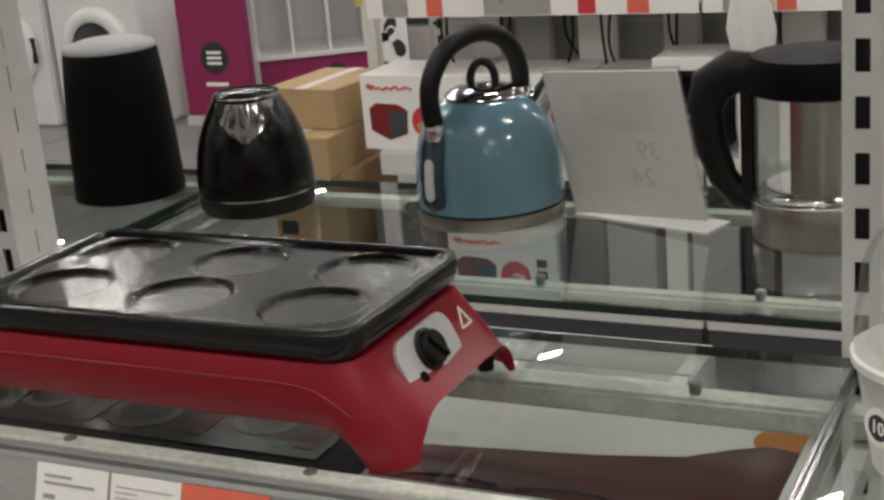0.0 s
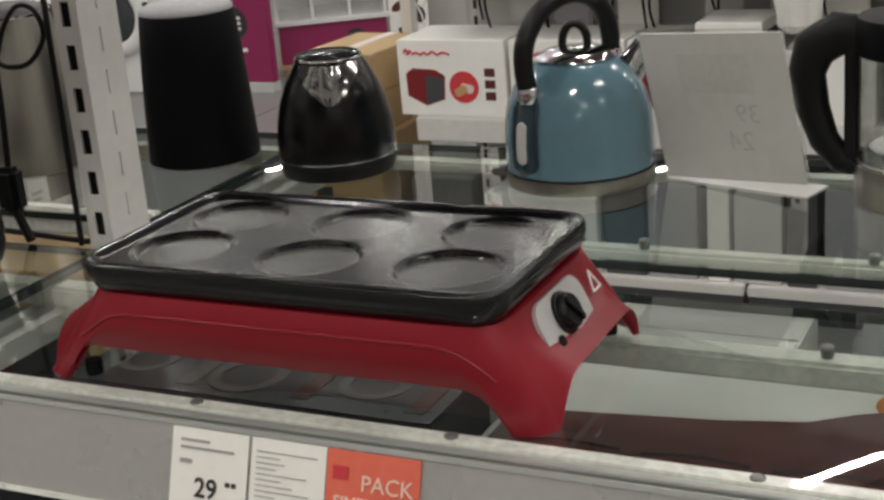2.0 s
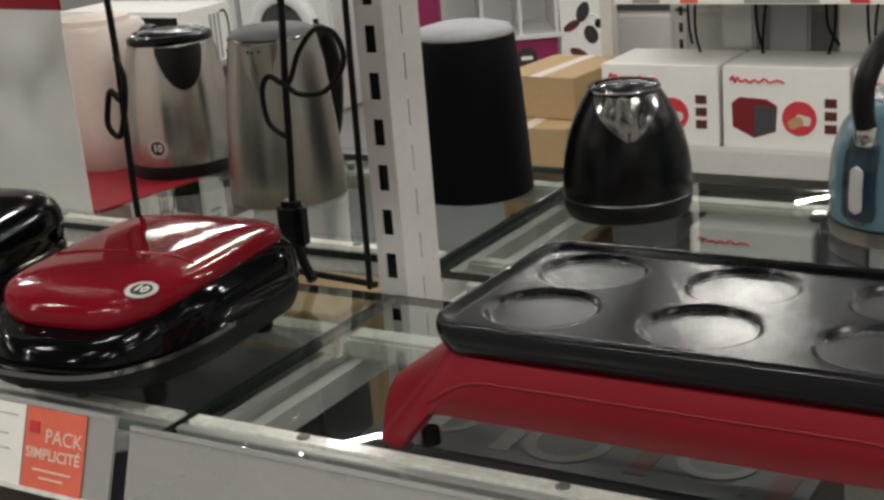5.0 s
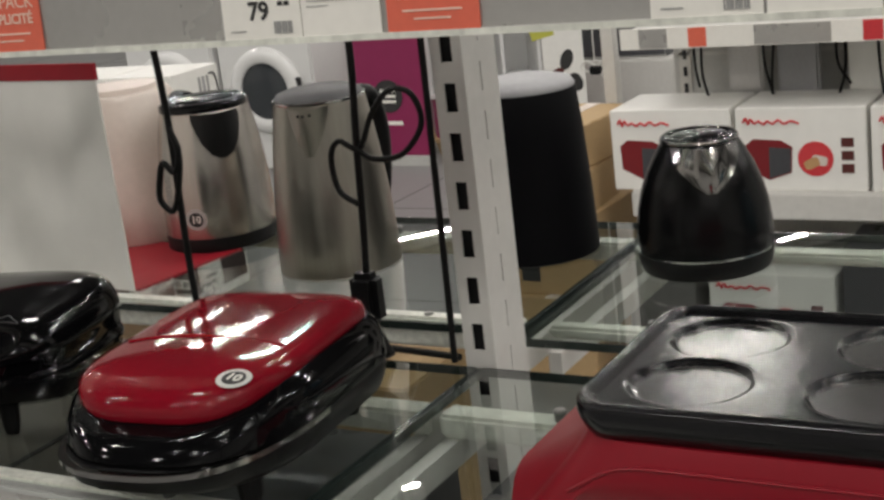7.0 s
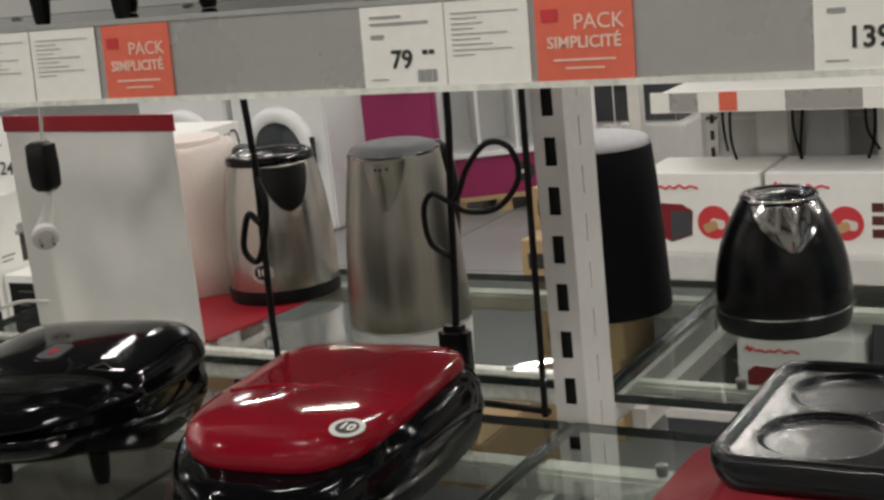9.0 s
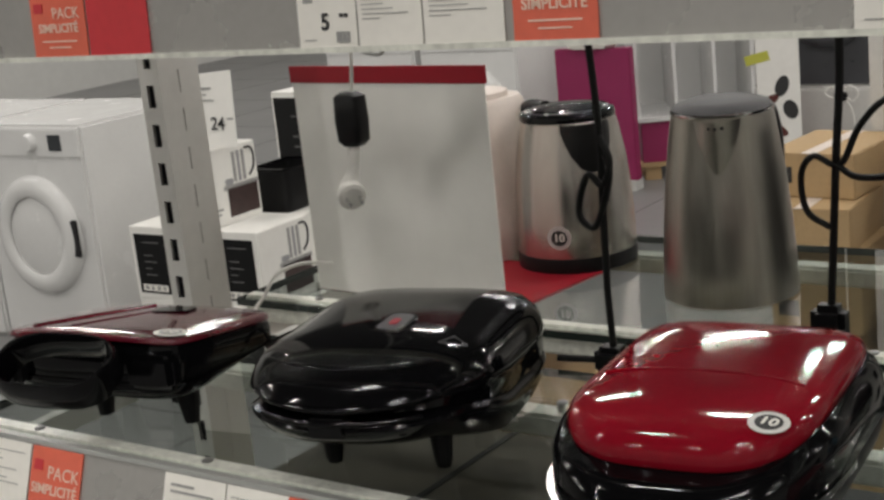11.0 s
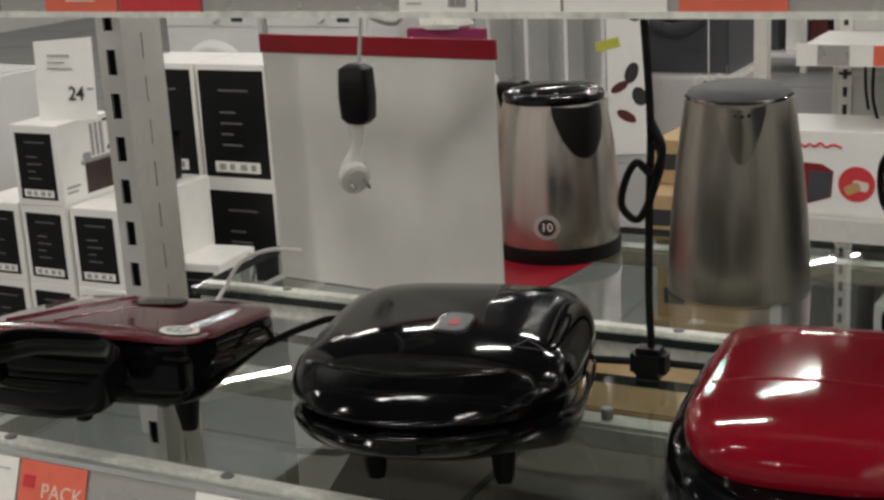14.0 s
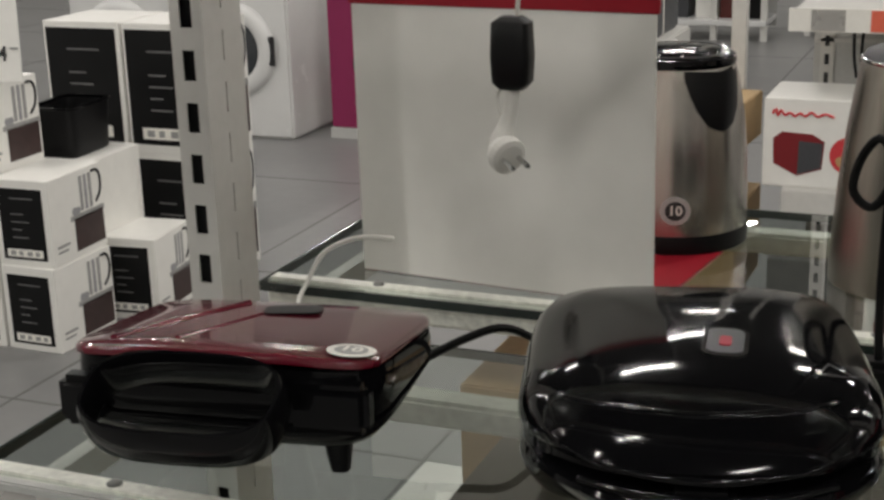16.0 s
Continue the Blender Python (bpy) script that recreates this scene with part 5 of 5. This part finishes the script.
# ---- opposite gondola with toaster boxes ----
def far_gondola():
    y = 2.42
    BX = 0.13
    for x in (-0.765, 0.235, 1.235):
        up = thing("upright", x, y + 0.36, 0, 0, "white slotted steel upright of the opposite gondola", "upright", "shelving uprights")
        part("post", boxed(-0.018, 0.018, 0, 0.06, 0, 2.1), WHITE_METAL, up)
        bm = bmesh.new()
        for k in range(36):
            part_z = 0.1 + 0.05 * k
            add_box(bm, -0.006, 0.006, -0.001, 0.001, part_z, part_z + 0.028)
        # solid post: dark plates paint the shade of its slot openings
        ob = part("slotting", bm, DARK, up)
        ob["kind"] = "stuff"
    for k, x0 in enumerate((-0.82, 0.18)):
        sh = thing("gondola_shelf", x0 + 0.5, y, 0.545, 0, "white steel shelf with toaster boxes", "shelf", "opposite shelves")
        part("tray", boxed(-0.495, 0.495, 0, 0.36, -0.035, 0, 0.003), WHITE_METAL, sh)
        part("lip", boxed(-0.495, 0.495, -0.012, -0.001, -0.075, -0.004, 0.003), WHITE_METAL, sh)
        sh = thing("gondola_shelf", x0 + 0.5, y, 0.985, 0, "white steel upper shelf of the opposite gondola", "shelf", "opposite shelves")
        part("tray", boxed(-0.495, 0.495, 0.004, 0.36, -0.03, 0, 0.003), WHITE_METAL, sh)
        part("strip", boxed(-0.495, 0.495, -0.003, 0.002, -0.045, 0.012), PAPER, sh)
        for q, (x, w, ma) in enumerate(((-0.44, 0.08, STRIP), (-0.3, 0.05, ORANGE), (-0.12, 0.2, STRIP), (0.16, 0.05, RED_LABEL), (0.3, 0.06, ORANGE))):
            part("label_card", boxed(x, x + w, -0.0045, -0.0031, -0.042, 0.009), ma, sh)
        sh = thing("gondola_shelf", x0 + 0.5, y, 0.1, 0, "white steel base shelf of the opposite gondola", "shelf", "opposite shelves")
        part("tray", boxed(-0.495, 0.495, -0.055, 0.36, -0.03, 0, 0.003), WHITE_METAL, sh)
        part("plinth", boxed(-0.49, 0.49, -0.05, -0.04, -0.1, -0.031), APPLIANCE_DARK, sh, "dark plinth")
        bp = thing("back_panel", x0 + 0.5, y + 0.365, 0.1, 0, "grey steel back panel of the opposite gondola", "panel", "opposite panels")
        part("sheet", boxed(-0.48, 0.48, 0, 0.01, 0, 1.2), GREY_PANEL, bp)
        for q in range(3):
            part("rib", boxed(-0.478, 0.478, -0.005, -0.0005, 0.36 + 0.4 * q, 0.372 + 0.4 * q, 0.001), WHITE_METAL, bp)
        for q in range(5):
            x = -0.36 + 0.17 * q + 0.03 * ((q * 7) % 3)
            cd = thing("power_cable", x0 + 0.5 + x, y + 0.2, 0.955, 0, "pair of black cords hanging under the opposite shelf", "cord", "far cords")
            part("cord", tube([(0, 0, 0), (0.003, 0, -0.1), (0.012 + 0.012 * (q % 3), 0, -0.16 - 0.03 * (q % 2))], 0.0042, 6), RUBBER, cd)
            part("cord", tube([(0.025 + 0.01 * (q % 2), 0, 0), (0.022, 0, -0.12), (0.04 - 0.02 * (q % 3), 0, -0.2)], 0.0042, 6), RUBBER, cd)
    # toaster boxes
    first = None
    TOAST = mat("toast_print", (0.5, 0.3, 0.14), 0.5)
    RED_DARK = mat("dark_red_toaster_print", (0.2, 0.015, 0.02), 0.35)
    for k in range(3):
        x = -0.695 + 0.358 * k
        if first is None:
            first = t = carton(x, y + 0.004, 0.545, 0.345, 0.24, 0.226, 0, "white toaster box with red printed toaster on shelf", CARD, "toaster boxes", "toaster_box")
            bm = bmesh.new()
            rings(bm, [[Vector((px, h, pz)) for px, pz in ((-0.145, 0.06), (-0.085, 0.03), (-0.025, 0.05), (-0.02, 0.12), (-0.05, 0.138), (-0.125, 0.142), (-0.147, 0.125))] for h in (-0.0014, 0.0003)])
            part("toaster_print", bm, RED_DARK, t)
            bm = bmesh.new()
            rings(bm, [[Vector((px, h, pz)) for px, pz in ((-0.085, 0.034), (-0.027, 0.053), (-0.024, 0.116), (-0.083, 0.12))] for h in (-0.0024, -0.0013)])
            part("toaster_side_print", bm, APPLIANCE_DARK, t)
            part("round_print", disc(bmesh.new(), 0.047, pose(0.04, -0.0003, 0.088, 90, 0, 0), 32, 0, 0.0015), RED_LABEL, t)
            for tx, tz, turn in ((0.03, 0.076, 24), (0.05, 0.084, -12)):
                part("toast_print", rounded_panel(bmesh.new(), 0.042, 0.026, 0.009, pose(tx, -0.0017, tz, 90, 0, 0) @ pose(0, 0, 0, 0, 0, turn), 0.0006 + 0.00001 * turn), (TOAST if turn > 0 else CREAM), t)
            for z in (0.05, 0.085, 0.12):
                part("small_photo", boxed(0.108, 0.14, -0.0016, 0.0002, z, z + 0.024), BROWN_PRINT, t)
            # brand mark as a plain wave
            part("brand_mark", tube([(-0.15, -0.001, 0.187), (-0.143, -0.001, 0.2), (-0.137, -0.001, 0.182), (-0.13, -0.001, 0.196), (-0.12, -0.001, 0.184), (-0.108, -0.001, 0.19), (-0.095, -0.001, 0.182), (-0.083, -0.001, 0.19), (-0.07, -0.001, 0.183), (-0.055, -0.001, 0.193), (-0.04, -0.001, 0.183), (-0.022, -0.001, 0.19), (0.0, -0.001, 0.183)], 0.0032, 6, 3), RED_LABEL, t)
        else:
            copy_thing(first, pose(x, y + 0.004 + 0.004 * (k % 2), 0.545, 0, 0, 0))
    for x, z in ((-0.42, 0.1), (0.85, 0.1)):
        copy_thing(first, pose(x, y - 0.05, z, 0, 0, 0))
    for x, w, h, ma in ((-0.74, 0.2, 0.26, DARK_PHOTO), (-0.17, 0.12, 0.3, APPLIANCE_DARK), (-0.03, 0.14, 0.27, LID_PALE), (0.1, 0.06, 0.3, CARD), (0.21, 0.13, 0.26, GREY_PANEL), (0.33, 0.08, 0.3, APPLIANCE_DARK), (0.47, 0.16, 0.28, LID_PALE)):
        carton(x, y - 0.03, 0.1, w, 0.24, h, 0, "plain grey box on the base shelf of the opposite gondola", ma, "base shelf boxes")
    t = carton(BX, y + 0.004, 0.545, 0.17, 0.2, 0.24, 0, "black appliance box with a white lid on the opposite shelf", BLACK_SATIN, "", "appliance_box")
    part("lid", boxed(-0.09, 0.09, -0.004, 0.204, 0.2402, 0.275, 0.003), CARD, t, "white cardboard lid")
    on_front(t, -0.05, 0.05, 0.12, 0.135, GREY_INK)
    for x, w, h, ma in ((BX + 0.26, 0.24, 0.2, CARD), (BX + 0.52, 0.22, 0.24, GREY_PANEL)):
        carton(x, y + 0.01, 0.545, w, 0.22, h, 0, "plain pale box on the opposite shelf", ma, "opposite boxes")
    t = thing("plastic_bag", BX + 0.19, y - 0.03, 0.8, 0, "crumpled white plastic bag hanging on the opposite gondola", "bag")
    bm = lathe(((0.03, 0.0), (0.055, 0.02), (0.06, 0.1), (0.05, 0.19), (0.025, 0.24), (0.03, 0.28)), 28, 0, 0, lambda a, r, z, p: Vector((p.x * (1 + 0.14 * math.sin(5 * a + 30 * z)), p.y * 0.4 * (1 + 0.2 * math.sin(7 * a + 20 * z)), z)))
    part("bag", bm, WHITE_PLASTIC, t, smooth=25)
    part("handle", tube([(-0.02, 0, 0.275), (-0.015, 0.01, 0.3), (0.015, 0.01, 0.3), (0.02, 0, 0.275)], 0.003, 6), WHITE_PLASTIC, t)
    # bagged goods that hang behind the boxes
    for k in range(9):
        x = -0.55 + 0.19 * k + 0.04 * math.sin(k * 5)
        pk = thing("hanging_pack", x, y + 0.25, 0.93, 0, "grey wrapped accessory hanging under the opposite shelf", "package", "hanging packs")
        part("wrap", boxed(-0.05 - 0.01 * (k % 3), 0.05 + 0.008 * (k % 2), 0, 0.03, -0.16 - 0.02 * (k % 3), 0, 0.008), (PANEL, LID_PALE, CARD)[k % 3], pk)
        part("header", boxed(-0.04, 0.04, 0.01, 0.02, 0.0, 0.03), (GREY_PANEL, PAPER)[k % 2], pk)
    ps = thing("steel_post", -1.0, y + 0.34, 0, 0, "plain white square steel post beside the opposite gondola", "post")
    part("shaft", boxed(-0.02, 0.02, 0, 0.04, 0.01, 2.1, 0.002), WHITE_METAL, ps)
    part("foot", boxed(-0.03, 0.03, -0.1, 0.14, 0, 0.012, 0.002), WHITE_METAL, ps)
    # kraft cartons at the end
    for k, (x, yy, z, rz) in enumerate(((-1.06, 2.33, 0.0, 2), (-1.05, 2.36, 0.24, -1), (-1.06, 2.3, 0.48, 3), (-1.08, 2.42, 0.605, -4))):
        c = carton(x, yy, z, 0.26, 0.34, 0.24 if z < 0.48 else 0.123, rz, "plain kraft cardboard carton in a stack", KRAFT, "kraft cartons", "kraft_carton")
        part("stamp", boxed(-0.11, -0.05, -0.0012, 0.0004, 0.04, 0.085), INK, c)
        part("tape", boxed(-0.02, 0.02, -0.001, 0.34, (0.24 if z < 0.48 else 0.123) - 0.0005, (0.24 if z < 0.48 else 0.123) + 0.001), CREAM, c)


far_gondola()


# ---- washing machines, coffee boxes and displays behind ----
def washer(x, y, z, rz, label, body_material, door_open=False):
    t = thing("washing_machine", x, y, z, rz, label, "washing machine", "washing machines")
    dark = body_material is APPLIANCE_DARK
    part("body", boxed(-0.3, 0.3, 0, 0.6, 0, 0.85, 0.012), body_material, t)
    part("control_panel", boxed(-0.29, 0.29, -0.006, 0.001, 0.73, 0.835, 0.004), body_material, t)
    part("display", boxed(0.13, 0.2, -0.009, -0.005, 0.755, 0.815, 0.001), PORTHOLE, t)
    m = pose(0.03, -0.006, 0.785, 90, 0, 0)
    part("knob", lathe(((0.034, 0), (0.034, 0.01), (0.028, 0.025), (0.01, 0.026)), 28), APPLIANCE if not dark else CHROME, t, smooth=40).matrix_basis = m
    m = pose(0, -0.001, 0.43, 90, 0, 0)
    bm = lathe(((0.15, 0.0), (0.15, 0.03), (0.165, 0.04), (0.205, 0.036), (0.225, 0.02), (0.23, 0.0)), 48)
    d = part("door_ring", bm, APPLIANCE if not dark else APPLIANCE_DARK, t, smooth=40)
    d.matrix_basis = m
    g = part("door_glass", lathe(((0.148, 0.0), (0.148, 0.02), (0.11, 0.03), (0.03, 0.034)), 40), PORTHOLE if dark or door_open else APPLIANCE, d, smooth=60)
    part("latch", boxed(0.2, 0.235, -0.03, -0.018, 0.36, 0.5, 0.004), CHROME if dark else DARK, t)
    part("plinth", boxed(-0.29, 0.29, 0.01, 0.02, 0.0, 0.06), GREY_PANEL, t)
    return t


washer(-3.98, 2.12, 0.0, 0, "white tumble dryer with round white door", APPLIANCE)
washer(-4.6, 2.12, 0.0, 0, "white washing machine beside a dryer", APPLIANCE)
washer(-3.8, 4.8, 0.0, 0, "white washing machine with dark porthole", APPLIANCE, True)
washer(-4.44, 4.8, 0.0, 0, "white washing machine with dark porthole", APPLIANCE, True)
# added block, its height set so the washers fit the camera's view
t = thing("podium", -2.35, 6.05, 0, 0, "low pale block added under washing machines", "podium")
part("block", boxed(-1.0, 0.34, -0.02, 0.7, 0, 0.32, 0.01), WHITE_METAL, t)
washer(-2.37, 6.1, 0.32, 0, "graphite washing machine with dark porthole on podium", APPLIANCE_DARK)
washer(-3.02, 6.1, 0.32, 0, "white washing machine with dark porthole on podium", APPLIANCE, True)


def shelving_unit(x, y):
    t = thing("shelving_unit", x, y, 0, 0, "white metal shelving unit filled with small dark goods", "shelving")
    for sx in (-0.33, 0.0, 0.33):
        part("post", boxed(sx - 0.02, sx + 0.02, 0, 0.04, 0, 1.9), WHITE_METAL, t)
    for z in (0.1, 0.5, 0.9, 1.3, 1.7):
        part("shelf", boxed(-0.35, 0.35, -0.02, 0.4, z, z + 0.035, 0.003), APPLIANCE, t)
    part("back", boxed(-0.35, 0.35, 0.4, 0.41, 0.05, 1.9), GREY_PANEL, t)
    for i, z in enumerate((0.135, 0.535, 0.935, 1.335)):
        for k in range(4):
            w, h = 0.1 + 0.03 * random.random(), 0.16 + 0.14 * random.random()
            carton(x - 0.25 + 0.165 * k, y + 0.06 + 0.05 * random.random(), z, w, 0.2, h, random.uniform(-6, 6), "small box on a far white shelving unit", (APPLIANCE_DARK, CARD, BROWN_PRINT, BLACK_SATIN)[(i * 3 + k) % 4], "far goods")


shelving_unit(-2.2, 8.3)
shelving_unit(-1.3, 8.6)


DIM_INK = mat("dim_print", (0.14, 0.14, 0.14), 0.5)


MACHINE_PRINT = mat("machine_print_brown", (0.05, 0.03, 0.028), 0.4, vary=0.35, scale=25)


def coffee_box(x, y, z, w=0.19, h=0.258, d=0.27, rz=0, wide=1.0):
    t = carton(x, y, z, w, d, h, rz, "white box with black front panel and printed machine", CARD, "appliance boxes", "appliance_box")
    p = on_front(t, -w * 0.4 * wide, w * 0.38 * wide, h * 0.08 / wide, h * (0.9 + 0.3 * (wide - 1)), BLACK_SATIN, "front_panel", label="black printed panel")
    bm = bmesh.new()
    for k, q in enumerate((0.3, 0.0, 0.16, 0.22, 0.12, 0.2)):
        if q:
            add_box(bm, -w * 0.2, -w * 0.2 + w * q * 1.4, -0.0018, -0.0011, h * (0.78 - 0.09 * k), h * (0.795 - 0.09 * k))
    part("small_print", bm, DIM_INK, p)["kind"] = "stuff"
    part("symbol_bar", boxed(-w * 0.33, w * 0.31, -0.002, -0.0011, h * 0.11, h * 0.2), PAPER, p)
    for k in range(4):
        part("symbol", boxed(-w * 0.27 + k * w * 0.15, -w * (0.18 + 0.02 * (k % 2)) + k * w * 0.15, -0.0026, -0.0019, h * 0.13, h * 0.18), GREY_INK, p)
    on_side(t, w, d * 0.42, d * 0.96, h * 0.08, h * 0.46, MACHINE_PRINT, "machine_print")
    on_side(t, w, d * 0.36, d * 0.98, h * 0.44, h * 0.5, GREY_INK, "machine_print")
    for k in range(3):
        on_side(t, w, d * (0.56 + 0.085 * k), d * (0.61 + 0.085 * k), h * 0.52, h * 0.92, LID_PALE if k % 2 else GREY_INK, "carafe_print")
    x = w / 2 + 0.001
    loop = [(x, d * 0.8, h * 0.93), (x, d * 0.9, h * 0.92), (x, d * 0.95, h * 0.82), (x, d * 0.93, h * 0.66), (x, d * 0.84, h * 0.56)]
    part("handle_print", tube(loop, 0.0042, 6, 4), INK, t)
    for q in (0.44, 0.5):
        part("knob_print", disc(bmesh.new(), 0.012, pose(w / 2 - 0.0003, d * q, h * 0.54, 90, 0, 90), 16, 0, 0.0016), LID_PALE, t)
    on_side(t, w, d * 0.08, d * 0.3, h * 0.2, h * 0.23, GREY_INK, "small_print")
    on_side(t, w, d * 0.08, d * 0.26, h * 0.14, h * 0.165, GREY_INK, "small_print")
    return t


cb = coffee_box(-3.09, 2.02, 0.516)
for x, z in ((-3.09, 0.258), (-2.89, 0.258), (-3.09, 0.0), (-2.89, 0.0), (-3.29, 0.258), (-3.29, 0.0)):
    copy_thing(cb, pose(x, 2.02 + 0.01 * random.random(), z, 0, 0, random.uniform(-2, 2)))
t = thing("price_card", -3.01, 2.1, 0.774, 4, "white upright price card on a stack of boxes", "price card")
part("sheet", boxed(-0.112, 0.112, 0, 0.003, 0.004, 0.255, 0, pose(0, 0, 0, -8, -4, 0)), CARD, t)
lettering("24", 0.06, pose(0.035, 0.008, 0.085, 82, 0, 0), INK, t, "figure", bold=0.0008)
part("cents", boxed(0.075, 0.1, -0.001, 0.0, 0.1, 0.106, 0, pose(0, -0.002, 0, -8, 0, 0)), GREY_INK, t)
for k in range(2):
    part("small_print", boxed(-0.075, -0.01 + 0.03 * k, -0.001, 0.0, 0.18 - 0.018 * k, 0.185 - 0.018 * k, 0, pose(0, -0.002, 0, -8, 0, 0)), GREY_INK, t)
part("small_print", boxed(-0.075, 0.01, -0.001, 0.0, 0.2, 0.207, 0, pose(0, -0.002, 0, -8, 0, 0)), GREY_INK, t)
tb = coffee_box(-2.85, 2.75, 0.43, 0.3, 0.43, 0.28, 0, 1.17)
for x, z in ((-3.16, 0.43), (-2.85, 0.0), (-3.16, 0.0)):
    copy_thing(tb, pose(x, 2.75, z, 0, 0, 0))
carton(-3.0, 2.31, 0, 0.26, 0.29, 0.5, 0, "plain white box behind a stack of boxes", CARD, "appliance boxes", "appliance_box")
t = thing("crate", -3.0, 2.33, 0.5005, 4, "black plastic container on a white box", "container")
bm = bmesh.new()
rings(bm, [oval(hx, hy, 8, 40, 0, 0.12, z) for hx, hy, z in ((0.07, 0.1, 0), (0.075, 0.106, 0.004), (0.082, 0.113, 0.15), (0.076, 0.107, 0.15), (0.07, 0.1, 0.03))])
part("tub", bm, BLACK_SATIN, t, smooth=40)
bm = bmesh.new()
rings(bm, [oval(hx, hy, 8, 40, 0, 0.12, z) for hx, hy, z in ((0.083, 0.114, 0.1505), (0.087, 0.118, 0.151), (0.087, 0.118, 0.158), (0.075, 0.106, 0.158), (0.075, 0.106, 0.1505))], False, False)
part("rim", bm, BLACK_GLOSS, t, smooth=40)
b = coffee_box(-2.78, 2.35, 0.0, 0.2, 0.26, 0.24, 6)

# magenta displays
def magenta_stand(x, y, z, w, h, rz, label):
    t = thing("display_stand", x, y, z, rz, label, "display", "magenta displays")
    part("panel", boxed(-w / 2, w / 2, 0, 0.05, 0, h, 0.004), MAGENTA, t)
    part("round_mark", disc(bmesh.new(), 0.085, pose(0.0, -0.0003, 0.31, 90, 0, 0), 32, 0, 0.002), INK, t)
    bm = bmesh.new()
    for k in range(3):
        add_box(bm, -0.045, 0.045, -0.004, -0.0025, 0.275 + 0.028 * k, 0.29 + 0.028 * k)
    part("mark_print", bm, PAPER, t)
    part("small_print", boxed(-0.07, 0.07, -0.0015, 0.0005, 0.16, 0.18), PAPER, t)
    part("foot_rail", boxed(-w / 2, w / 2, -0.02, 0.06, -0.05, -0.001), GREY_PANEL, t)
    return t


magenta_stand(-3.14, 4.92, 0.05, 0.42, 0.66, 0, "magenta printed display panel with round black mark")
t = thing("display_cabinet", -2.76, 5.29, 0.0, 33, "white open display cabinet on magenta base and wooden pallet", "cabinet")
for x in (-0.24, 0.0, 0.24):
    part("pallet_block", boxed(x - 0.04, x + 0.04, 0, 0.48, 0, 0.07), KRAFT, t)
part("pallet_deck", boxed(-0.3, 0.3, -0.02, 0.5, 0.07, 0.09), KRAFT, t)
part("base", boxed(-0.29, 0.29, 0, 0.48, 0.09, 0.3, 0.004), MAGENTA, t, "magenta base")
part("top", boxed(-0.305, 0.305, -0.02, 0.5, 0.3, 0.325, 0.003), APPLIANCE, t)
for x in (-0.29, -0.1, 0.1, 0.29):
    part("divider", boxed(x - 0.008, x + 0.008, 0.02, 0.48, 0.325, 1.3), APPLIANCE, t)
part("back", boxed(-0.295, 0.295, 0.482, 0.495, 0.325, 1.3), APPLIANCE, t)
part("mark", disc(bmesh.new(), 0.055, pose(0.12, -0.0003, 0.2, 90, 0, 0), 28, 0, 0.002), INK, t)
part("mark_print", boxed(0.09, 0.15, -0.004, -0.0025, 0.19, 0.21), PAPER, t)
t = thing("display_board", -2.41, 5.5, 0.0, 20, "white printed display panel with dark shapes beside a cabinet", "display")
part("panel", boxed(-0.105, 0.105, 0, 0.025, 0, 1.1, 0.003), CARD, t)
YELLOW = mat("lime_print", (0.5, 0.5, 0.08), 0.5)
part("band", boxed(0.08, 0.2, -0.0015, 0.0005, 0.55, 0.6, 0, pose(0, 0, 0, 0, -12, 0) @ Matrix.Translation((-0.12, 0, 0))), YELLOW, t)
for k, (x, z, q) in enumerate(((-0.08, 0.75, 0.05), (0.04, 0.72, 0.045), (0.09, 0.79, 0.05), (-0.08, 0.35, 0.045), (0.03, 0.42, 0.05), (0.1, 0.3, 0.045), (-0.02, 0.2, 0.05))):
    m = pose(x * 0.55, -0.0003, z, 90, 0, 0) @ pose(0, 0, 0, 0, 0, 40 * k) @ Matrix.Diagonal((0.5 + 0.15 * (k % 3), 1.1, 1, 1))
    part("print_shape", disc(bmesh.new(), q, m, 20, 0, 0.0018), INK if k % 3 else BROWN_PRINT, t)

t = thing("paper_bundle", -3.14, 4.93, 0.711, 6, "crumpled white paper lying on the magenta display", "paper")
bm = lathe(((0.1, 0.0), (0.13, 0.02), (0.12, 0.07), (0.09, 0.11), (0.04, 0.13)), 26, 0, 0, lambda a, r, z, p: Vector((p.x * (1 + 0.18 * math.sin(5 * a + 40 * z)), p.y * 0.45 * (1 + 0.2 * math.sin(7 * a)), z * (1 + 0.25 * math.sin(3 * a)))))
part("sheet", bm, PAPER, t, smooth=20)
t = thing("power_cable", -1.41, 3.6, 0.64, 0, "thin white cord with a bow hanging from the ceiling", "cord")
part("cord", tube([(0, 0, CEILING - 0.52), (0.0, 0, 1.5), (0, 0, 0.06)], 0.0025, 6), WHITE_PLASTIC, t)
part("bow", tube([(0, 0, 0.06), (-0.03, 0, 0.08), (-0.055, 0, 0.06), (-0.03, 0, 0.04), (0, 0, 0.05), (0.035, 0, 0.085), (0.065, 0, 0.06), (0.045, 0, 0.03), (0.015, 0, 0.045), (0.04, 0, 0.0), (0.05, 0, -0.06)], 0.0035, 8), WHITE_PLASTIC, t)
part("clip", boxed(-0.02, 0.025, -0.012, 0.012, 0.03, 0.062, 0.005), BLACK_SATIN, t, "small black clip")
